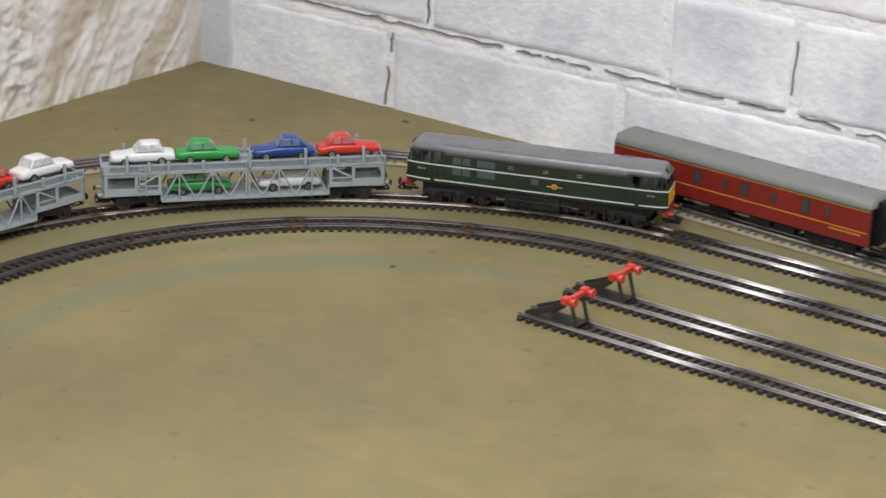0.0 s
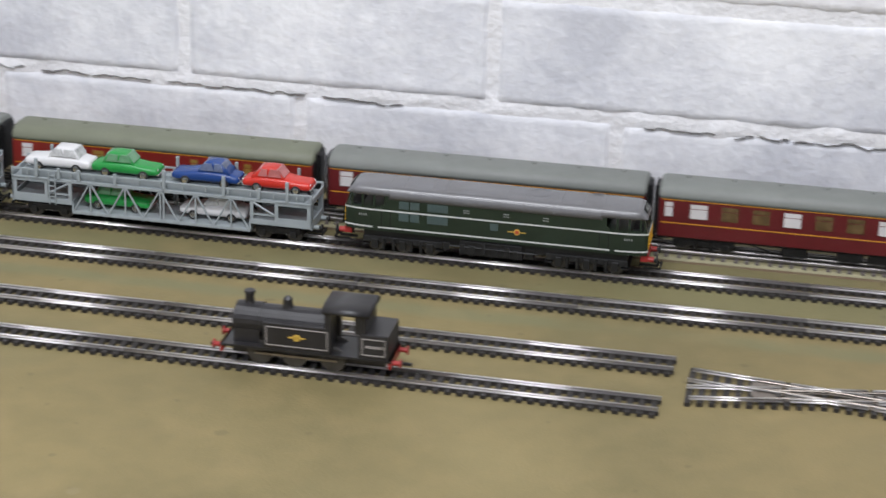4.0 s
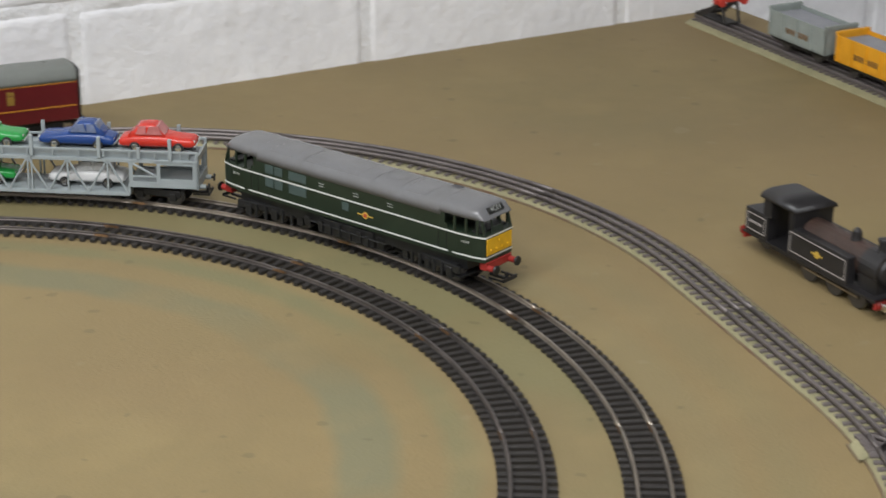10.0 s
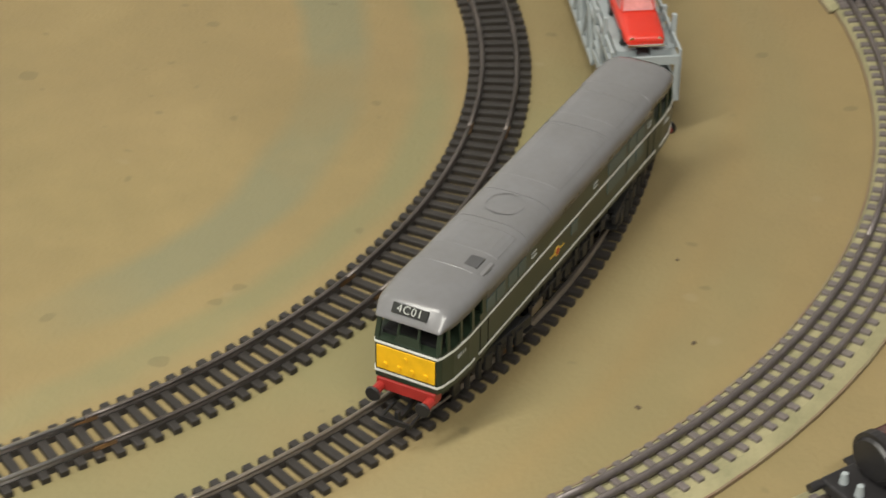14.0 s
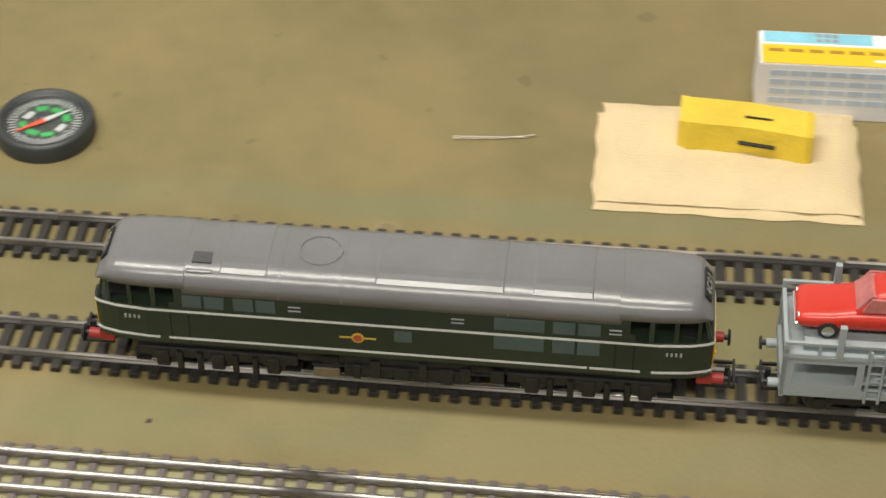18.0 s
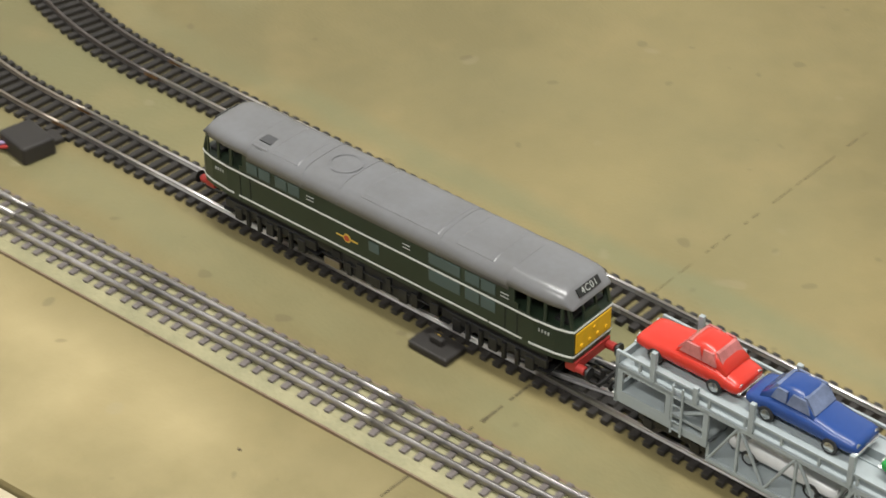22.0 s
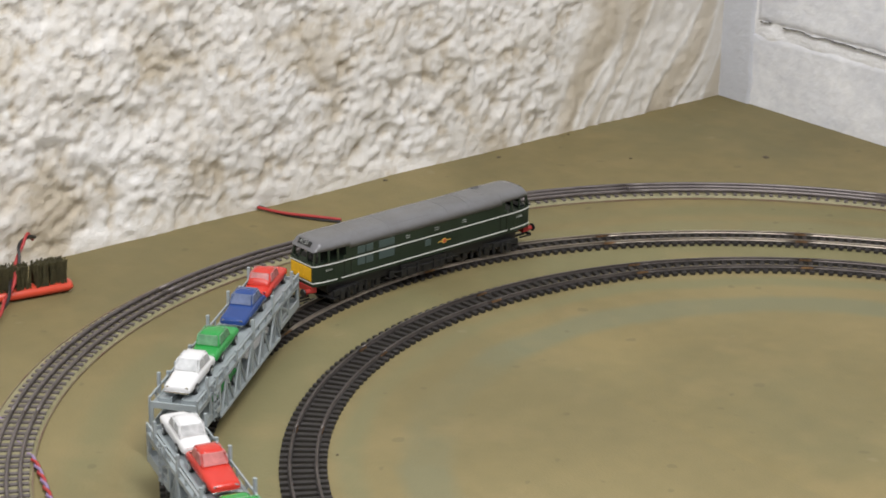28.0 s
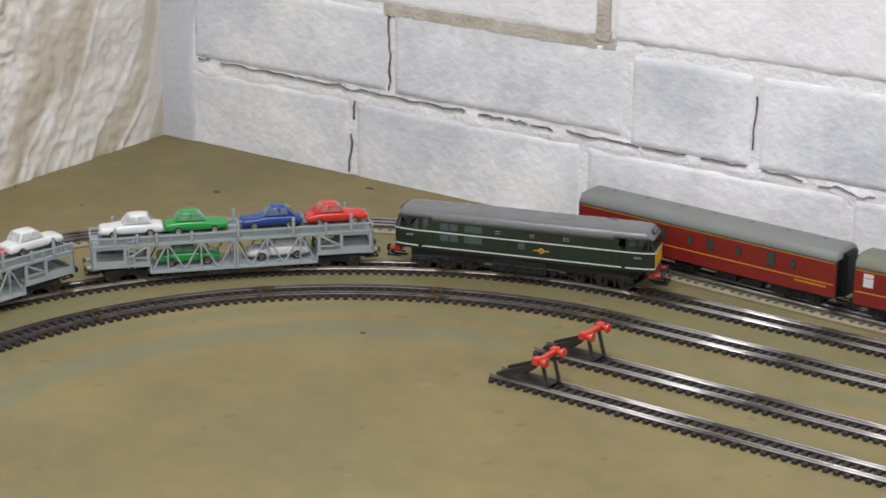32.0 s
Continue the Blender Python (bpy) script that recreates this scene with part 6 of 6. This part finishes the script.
def compass():
    K = base("pocket_compass", "round black pocket compass with a green and white dial", "compass")
    M_DIAL = material("compass_dial", (0.030, 0.034, 0.034), 0.4)
    M_TICK = material("compass_white", (0.42, 0.44, 0.44), 0.5)
    M_LEAF = material("compass_green", (0.02, 0.30, 0.07), 0.5)
    R = 0.0220
    bm = NEW()
    prof = [(R, 0.0), (R, 0.0075), (R - 0.0012, 0.0088), (R - 0.0030, 0.0088), (R - 0.0034, 0.0060), (0.0005, 0.0060), (0.0005, 0.0)]
    seg = 48
    rings = [[(r * math.cos(2 * math.pi * i / seg), r * math.sin(2 * math.pi * i / seg), z) for r, z in prof] for i in range(seg)]
    vs = [[bm.verts.new(p) for p in q] for q in rings]
    for i in range(seg):
        for j in range(len(prof) - 1):
            bm.faces.new((vs[i][j], vs[(i + 1) % seg][j], vs[(i + 1) % seg][j + 1], vs[i][j + 1]))
    part("case", bm, M_DIAL, K, "glossy black rim", smooth=True)
    bm = NEW()
    rod(bm, (0, 0, 0.0058), (0, 0, 0.0062), R - 0.0034, 40)
    dial = part("dial", bm, M_DIAL, K)
    bm = NEW()
    for i in range(48):
        a = 2 * math.pi * i / 48
        r0, r1 = (0.0128, 0.0160) if i % 4 else (0.0118, 0.0165)
        u, v = Vector((math.cos(a), math.sin(a), 0)), Vector((-math.sin(a), math.cos(a), 0)) * 0.00035
        f = [bm.verts.new(q + Vector((0, 0, 0.0064))) for q in (u * r0 - v, u * r1 - v, u * r1 + v, u * r0 + v)]
        bm.faces.new(f)
    part("scale_ring", bm, M_TICK, dial, "white degree marks")
    for i in range(8):
        a = math.radians(20 + 45 * i)
        bm = NEW()
        c = Vector((math.cos(a), math.sin(a), 0)) * (0.0088 if i % 2 else 0.0095)
        box(bm, -0.0026, 0.0026, -0.0016, 0.0016, 0.0062, 0.0065, 0.0001)
        p = part("dial_mark", bm, M_LEAF if i % 4 != 3 else M_TICK, dial, "green dial mark")
        p.matrix_basis = pose(c.x, c.y, 0, 0, 0, math.degrees(a) + 90)
    nd = None
    for d, mat, lab in ((1, M_TICK, "white needle half"), (-1, material("needle_red", (0.62, 0.06, 0.02), 0.4), "red needle half")):
        bm = NEW()
        loft(bm, [[(0, -0.0014, z), (d * 0.0145, -0.0002, z), (d * 0.0145, 0.0002, z), (0, 0.0014, z)] for z in (0.0070, 0.0074)])
        p = part("needle", bm, mat, K, lab)
        p.matrix_basis = pose(0, 0, 0, 0, 0, 40)
    bm = NEW()
    rod(bm, (0, 0, 0.0082), (0, 0, 0.0084), R - 0.0032, 40)
    m = bpy.data.materials.new("clear_cover")
    m.use_nodes = True
    g = m.node_tree.nodes["Principled BSDF"]
    g.inputs["Transmission Weight"].default_value, g.inputs["Roughness"].default_value, g.inputs["IOR"].default_value = 1.0, 0.03, 1.1
    c = part("cover", bm, m, K, "clear cover")
    c.visible_shadow = False
    return K


compass().matrix_basis = pose(0.0632, 0.1352, 0, 0, 0, 0)

M_CARTON = material("white_carton", (0.74, 0.74, 0.76), 0.5, vary=0.04)
M_CYAN = material("carton_cyan", (0.22, 0.55, 0.68), 0.5)
M_CARTONYELLOW = material("carton_yellow", (0.80, 0.50, 0.02), 0.5, vary=0.05)
M_PRINT = material("carton_grey_print", (0.30, 0.30, 0.32), 0.6)
M_PALEPRINT = material("carton_pale_blue_print", (0.45, 0.53, 0.64), 0.6)
K = base("battery_carton", "small white printed carton with yellow and blue bands on the board", "box")
part("carton", box(NEW(), 0, 0.0845, 0, 0.0245, 0, 0.0300, 0.0006), M_CARTON, K)
part("band", box(NEW(), 0.001, 0.0835, 0.0002, 0.0140, 0.0300, 0.0302), M_CARTONYELLOW, K, "yellow band")
part("band", box(NEW(), 0.002, 0.050, 0.0160, 0.0235, 0.0300, 0.0302), M_CYAN, K, "pale blue band")
part("print_line", box(NEW(), 0.058, 0.0805, 0.0165, 0.0232, 0.0300, 0.0302), M_PRINT, K, "grey barcode-like bars")
M_BROWNPRINT = material("brown_print", (0.35, 0.20, 0.02), 0.6)
for i in range(9):
    part("print_line", box(NEW(), 0.004 + 0.0088 * i, 0.0105 + 0.0088 * i, 0.0086, 0.0110, 0.0302, 0.0303), M_BROWNPRINT, K)
part("print_line", box(NEW(), 0.050, 0.080, 0.0035, 0.0052, 0.0302, 0.0303), M_CARTON, K)
for z, n in ((0.0236, 9), (0.0186, 8), (0.0136, 9), (0.0086, 7)):
    for i in range(n):
        part("print_line", box(NEW(), 0.005 + 0.0085 * i, 0.0126 + 0.0085 * i, -0.0002, 0.0, z, z + 0.0030), M_PALEPRINT, K, "pale blue line of print")
for dx in (-0.0035, 0.0, 0.0035):
    for dy in (-0.0018, 0.0018):
        part("emblem_dot", rod(NEW(), (0.030 + dx, 0.0198 + dy, 0.0300), (0.030 + dx, 0.0198 + dy, 0.0303), 0.0014, 10), M_PRINT, K)
K.matrix_basis = pose(0.3755, 0.1755, 0, 0, 0, 0.7)


def cloth():
    """A folded pad of cream cloth with soft uneven edges."""
    B = base("folded_cloth", "folded cream cleaning cloth lying on the board", "cloth")
    for layer, (x0, x1, y0, y1, z) in enumerate(((0.306, 0.4205, 0.105, 0.172, 0.0), (0.308, 0.419, 0.108, 0.176, 0.0026))):
        n, m = 26, 16
        bm = NEW()
        top, low = [], []
        for j in range(m + 1):
            for i in range(n + 1):
                u, v = i / n, j / m
                x = x0 + (x1 - x0) * u + 0.0016 * noise.noise(Vector((v * 6, layer * 4, u * 2)))
                y = y0 + (y1 - y0) * v + 0.0016 * noise.noise(Vector((u * 7, 9 + layer, v)))
                e = min(u, 1 - u, v * 0.7, (1 - v) * 0.7)
                h = 0.0028 * min(1, e / 0.05) ** 0.5 + 0.0008 * noise.noise(Vector((u * 9, v * 5, layer)))
                top.append(bm.verts.new((x, y, z + max(0.0003, h))))
                low.append(bm.verts.new((x, y, z)))
        w = n + 1
        for j in range(m):
            for i in range(n):
                a = j * w + i
                bm.faces.new((top[a], top[a + 1], top[a + w + 1], top[a + w]))
                bm.faces.new((low[a], low[a + w], low[a + w + 1], low[a + 1]))
        part("fold", bm, material("cream_cloth", (0.66, 0.52, 0.31), 0.9, vary=0.05, scale=40, bump=0.5, bump_scale=900), B, smooth=True)
    return B


cloth()
K = base("rubber_block", "yellow wedge-shaped cleaning block on the cloth", "block")
bm = NEW()
loft(bm, [[(x, y, z) for y, z in ((0.0 + s, 0.0), (0.020 + s, 0.0), (0.0185 + s, 0.0135 + t), (0.003 + s, 0.0115 + t))] for x, s, t in ((0.0, 0.002, 0.0), (0.004, 0.0, 0.001), (0.030, 0.001, 0.0002), (0.055, -0.003, 0.001), (0.058, -0.002, 0.0))])
part("block", bm, material("yellow_rubber", (0.66, 0.47, 0.045), 0.55, vary=0.08, scale=60, bump=0.3), K)
bm = NEW()
rod(bm, (0.026, 0.0005, 0.006), (0.042, -0.0012, 0.006), 0.0009, 6)
rod(bm, (0.028, 0.010, 0.0130), (0.040, 0.009, 0.0132), 0.0005, 6)
part("slit", bm, M_DARKGAP, K)
K.matrix_basis = pose(0.341, 0.1435, 0.0052, 0, 0, -3.5)

bm = NEW()
for a, b in (((0.243, 0.1465, 0.0012), (0.262, 0.1485, 0.0008)), ((0.262, 0.1485, 0.0008), (0.279, 0.152, 0.0012)), ((0.243, 0.1478, 0.0012), (0.275, 0.1505, 0.0008))):
    rod(bm, a, b, 0.00026, 6)
tagged(obj("wire_offcut", bm, M_DULLRAIL), "short silvery wire offcut on the board", "wire")


def point_motor(x, y, rz, label):
    P = base("point_lever", label, "point lever", "black track fittings")
    part("housing", box(NEW(), -0.012, 0.012, -0.0075, 0.0075, 0, 0.0042, 0.001), M_SLEEPER, P)
    part("lever", box(NEW(), -0.004, 0.004, -0.0015, 0.0015, 0.0042, 0.0080, 0.0006), M_SLEEPER, P)
    bm = NEW()
    rod(bm, (0.003, -0.004, 0.0042), (0.003, -0.004, 0.0048), 0.0013, 10)
    part("stud", bm, M_GOLD, P, "small yellow stud")
    P.matrix_basis = pose(x, y, 0, 0, 0, rz)
    return P


point_motor(-0.0225, 0.091, 0, "black point lever beside the inner oval")
point_motor(-0.2945, -0.0180, 180, "black point lever beside the middle oval")

M_WIRERED = material("red_wire", (0.40, 0.040, 0.038), 0.45)
M_WIREPURPLE = material("purple_wire", (0.26, 0.19, 0.33), 0.45)
M_WIREBLACK = material("black_wire", (0.018, 0.016, 0.016), 0.45)


def smooth_way(points, n):
    """Points eased through the given ones."""
    out, p = [], [Vector(q) for q in points]
    p = [2 * p[0] - p[1]] + p + [2 * p[-1] - p[-2]]
    for i in range(1, len(p) - 2):
        for k in range(n):
            t = k / n
            out.append(0.5 * (2 * p[i] + (p[i + 1] - p[i - 1]) * t + (2 * p[i - 1] - 5 * p[i] + 4 * p[i + 1] - p[i + 2]) * t * t + (3 * p[i] - p[i - 1] - 3 * p[i + 1] + p[i + 2]) * t**3))
    out.append(p[-2])
    return out


def strand(points, r, phase, wind, pitch):
    bm = NEW()
    rings, run_, seg = [], 0.0, 7
    for i, c in enumerate(points):
        d = (points[min(i + 1, len(points) - 1)] - points[max(i - 1, 0)]).normalized()
        side = d.cross(Vector((0, 0, 1)))
        side = side.normalized() if side.length > 1e-4 else Vector((1, 0, 0))
        up = side.cross(d)
        if i:
            run_ += (c - points[i - 1]).length
        a = phase + 2 * math.pi * run_ / pitch
        o = c + wind * (math.cos(a) * side + math.sin(a) * up) + Vector((0, 0, wind))
        rings.append([o + r * (math.cos(2 * math.pi * k / seg) * side + math.sin(2 * math.pi * k / seg) * up) for k in range(seg)])
    return loft(bm, rings)


def twisted(name, label, points, mats, r=0.0012, pitch=0.022, n=14):
    T = base(name, label, "wire")
    way = smooth_way(points, n)
    for k, m in enumerate(mats):
        part("strand", strand(way, r, math.pi * k, r * 0.95, pitch), m, T, smooth=True)
    return T


twisted("twisted_wire", "red and purple twisted wire lying on the board", [(-1.0, -0.012, 0.001), (-1.018, 0.004, 0.002), (-0.99, 0.019, 0.001), (-0.955, 0.012, 0.0005), (-0.913, 0.004, 0.0012), (-0.86, -0.015, 0.001), (-0.809, -0.033, 0.001), (-0.731, -0.052, 0.001), (-0.671, -0.058, 0.001), (-0.622, -0.056, 0.001), (-0.592, -0.049, 0.002), (-0.576, -0.040, 0.004)], (M_WIRERED, M_WIREPURPLE))
twisted("twisted_wire", "red and black twisted wire trailing from the wire brush", [(-1.135, -0.06, 0.001), (-1.118, -0.036, 0.001), (-1.094, -0.006, 0.001), (-1.103, 0.051, 0.002), (-1.148, 0.109, 0.006), (-1.178, 0.140, 0.020), (-1.194, 0.155, 0.036), (-1.204, 0.168, 0.041), (-1.212, 0.178, 0.034)], (M_WIRERED, M_WIREBLACK), r=0.0014, pitch=0.04)
twisted("feed_wire", "red and black feed wires running to the outer track", [(-1.238, 0.42, 0.002), (-1.21, 0.43, 0.001), (-1.185, 0.445, 0.001), (-1.166, 0.458, 0.001)], (M_WIRERED, M_WIREBLACK), r=0.0013, pitch=0.2)
rw = random.Random(3)
coil = []
for k in range(60):
    a = k * 0.62
    coil.append((-1.035 + 0.028 * math.cos(a) * rw.uniform(0.6, 1.1) + 0.02 * math.sin(k * 0.11), -0.028 + 0.016 * math.sin(a) * rw.uniform(0.6, 1.1), 0.002 + 0.010 * rw.random()))
twisted("wire_bundle", "tangled bundle of red and purple wire on the board", coil, (M_WIRERED, M_WIREPURPLE), r=0.0011, pitch=0.03, n=5)
bm = strand(smooth_way([(-1.222, -0.03, 0.09), (-1.224, 0.0, 0.085), (-1.222, 0.008, 0.06), (-1.226, -0.004, 0.045), (-1.224, 0.012, 0.03), (-1.214, 0.022, 0.012), (-1.205, 0.030, 0.006), (-1.205, 0.06, 0.012), (-1.20, 0.105, 0.016)], 10), 0.0009, 0, 0, 1)
tagged(obj("thin_wire", bm, M_WIREBLACK, smooth=True), "thin black wire hanging down the rock wall", "wire")
K = base("power_clip", "black power clip plugged into the middle oval's track", "clip", "black track fittings")
part("housing", box(NEW(), -0.013, 0.013, -0.010, 0.010, 0, 0.0105, 0.0015), M_SLEEPER, K)
part("tongue", box(NEW(), -0.006, 0.006, 0.010, 0.019, 0.0005, 0.003), M_SLEEPER, K)
K.matrix_basis = pose(-0.572, -0.0335, 0, 0, 0, -8)


def controller():
    """The grey wedge-topped power unit with a socket in its end."""
    P = base("power_controller", "grey wedge-shaped power controller with a two-pin socket", "controller")
    M_CASE = material("hammered_grey_case", (0.140, 0.140, 0.130), 0.5, vary=0.08, scale=40, bump=0.2, bump_scale=500)
    bm = NEW()
    loft(bm, [[(x, y, z) for y, z in ((-0.113, 0.0), (-0.108, 0.0745), (-0.235, 0.118), (-0.235, 0.0))][::-1] for x in (-0.985, -0.810)])
    bmesh.ops.bevel(bm, geom=list(bm.edges), offset=0.0015, segments=2, affect="EDGES")
    part("case", bm, M_CASE, P)
    sock = part("socket", box(NEW(), -0.8102, -0.8080, -0.168, -0.137, 0.0185, 0.0285, 0.0008), material("brown_bakelite", (0.045, 0.028, 0.022), 0.35), P, "dark brown socket")
    for y in (-0.1585, -0.1455):
        bm = NEW()
        rod(bm, (-0.8082, y, 0.0235), (-0.8070, y, 0.0235), 0.0032, 14)
        part("pin", bm, M_CHROME, sock)
    for y in (-0.174, -0.131):
        bm = NEW()
        rod(bm, (-0.8102, y, 0.0230), (-0.8086, y, 0.0230), 0.0028, 14)
        part("screw_head", bm, M_CARTON, P, "pale screw head")
    return P


controller()


def wire_brush():
    B = base("wire_brush", "red plastic handled brush with dark bristles leaning by the rock wall", "brush")
    M_HANDLE = material("orange_red_plastic", (0.62, 0.07, 0.035), 0.35, vary=0.05)
    bm = NEW()
    rings = []
    for f, w, h in ((0.0, 0.003, 0.006), (0.03, 0.0065, 0.009), (0.10, 0.0075, 0.010), (0.35, 0.0065, 0.009), (0.55, 0.0058, 0.008), (0.62, 0.0075, 0.0095), (0.70, 0.0085, 0.010), (0.98, 0.0085, 0.010), (1.0, 0.007, 0.008)):
        x = f * 0.168
        rings.append([(x, w * math.cos(2 * math.pi * k / 12), 0.0055 + 0.5 * h * math.sin(2 * math.pi * k / 12)) for k in range(12)])
    part("handle", loft(bm, rings), M_HANDLE, B, "glossy red handle", smooth=True)
    M_BRISTLE = material("dark_olive_bristle", (0.06, 0.052, 0.022), 0.7, vary=0.4, scale=200)
    rb = random.Random(8)
    for x0, x1 in ((0.107, 0.133), (0.138, 0.163)):
        bm = NEW()
        for k in range(170):
            x, y = rb.uniform(x0, x1), rb.uniform(-0.0068, 0.0068)
            rod(bm, (x, y, 0.0095), (x + rb.uniform(-0.002, 0.002), y + rb.uniform(-0.002, 0.002), 0.0275 + rb.uniform(0, 0.002)), 0.0007, 3)
        part("bristles", bm, M_BRISTLE, B, "dark bristles")["kind"] = "stuff"
    return B


wire_brush().matrix_basis = pose(-1.203, 0.022, 0, 0, 0, 80)


RUN = [(0, 2.4038), (2, 2.7346), (4, 3.110), (6, 3.492), (8, 3.8645), (10, 4.2053), (12, 4.5303), (14, 4.8325), (16, 5.1085), (18, 5.3887), (20, 5.6828), (22, 5.9654), (24, 6.2740), (26, 6.5801), (28, 6.8756), (30, 7.1700), (32, 7.4750)]


def run(t):
    """How far the engine's middle has come, smoothly between the stations of RUN."""
    n = len(RUN)
    i = max(k for k in range(n - 1) if RUN[k][0] <= t or k == 0)
    slopes = [(RUN[min(k + 1, n - 1)][1] - RUN[max(k - 1, 0)][1]) / (RUN[min(k + 1, n - 1)][0] - RUN[max(k - 1, 0)][0]) for k in range(n)]
    (t0, a), (t1, b) = RUN[i], RUN[i + 1]
    h, u = t1 - t0, (t - t0) / (t1 - t0)
    return (2 * u**3 - 3 * u**2 + 1) * a + (u**3 - 2 * u**2 + u) * h * slopes[i] + (3 * u**2 - 2 * u**3) * b + (u**3 - u**2) * h * slopes[i + 1]


def on_track(s, wheelbase):
    """Pose of a vehicle whose bogies sit on the track half a wheelbase before and behind s."""
    ax, ay, _ = oval(s + wheelbase / 2)
    bx, by, _ = oval(s - wheelbase / 2)
    return pose((ax + bx) / 2, (ay + by) / 2, 0, 0, 0, math.degrees(math.atan2(ay - by, ax - bx)))


def motions():
    """The train goes once round the middle oval; bogies turn under their vehicles; the cars ride on the carriers."""
    times = [k * 0.25 for k in range(129)]
    for ob, back, wheelbase, *seat in TRAIN:
        walk(ob, [(t, on_track(run(t) - back, wheelbase) @ (seat[0] if seat else Matrix())) for t in times])
        for b in [c for c in ob.children if c.name.startswith("bogie")]:
            x = b.matrix_basis.translation.x
            rows = []
            for t in times:
                s = run(t) - back
                here = on_track(s, wheelbase).to_euler().z
                turn = (oval(s + x)[2] - here + math.pi) % (2 * math.pi) - math.pi
                rows.append((t, pose(x, 0, 0, 0, 0, math.degrees(turn))))
            walk(b, rows)


motions()
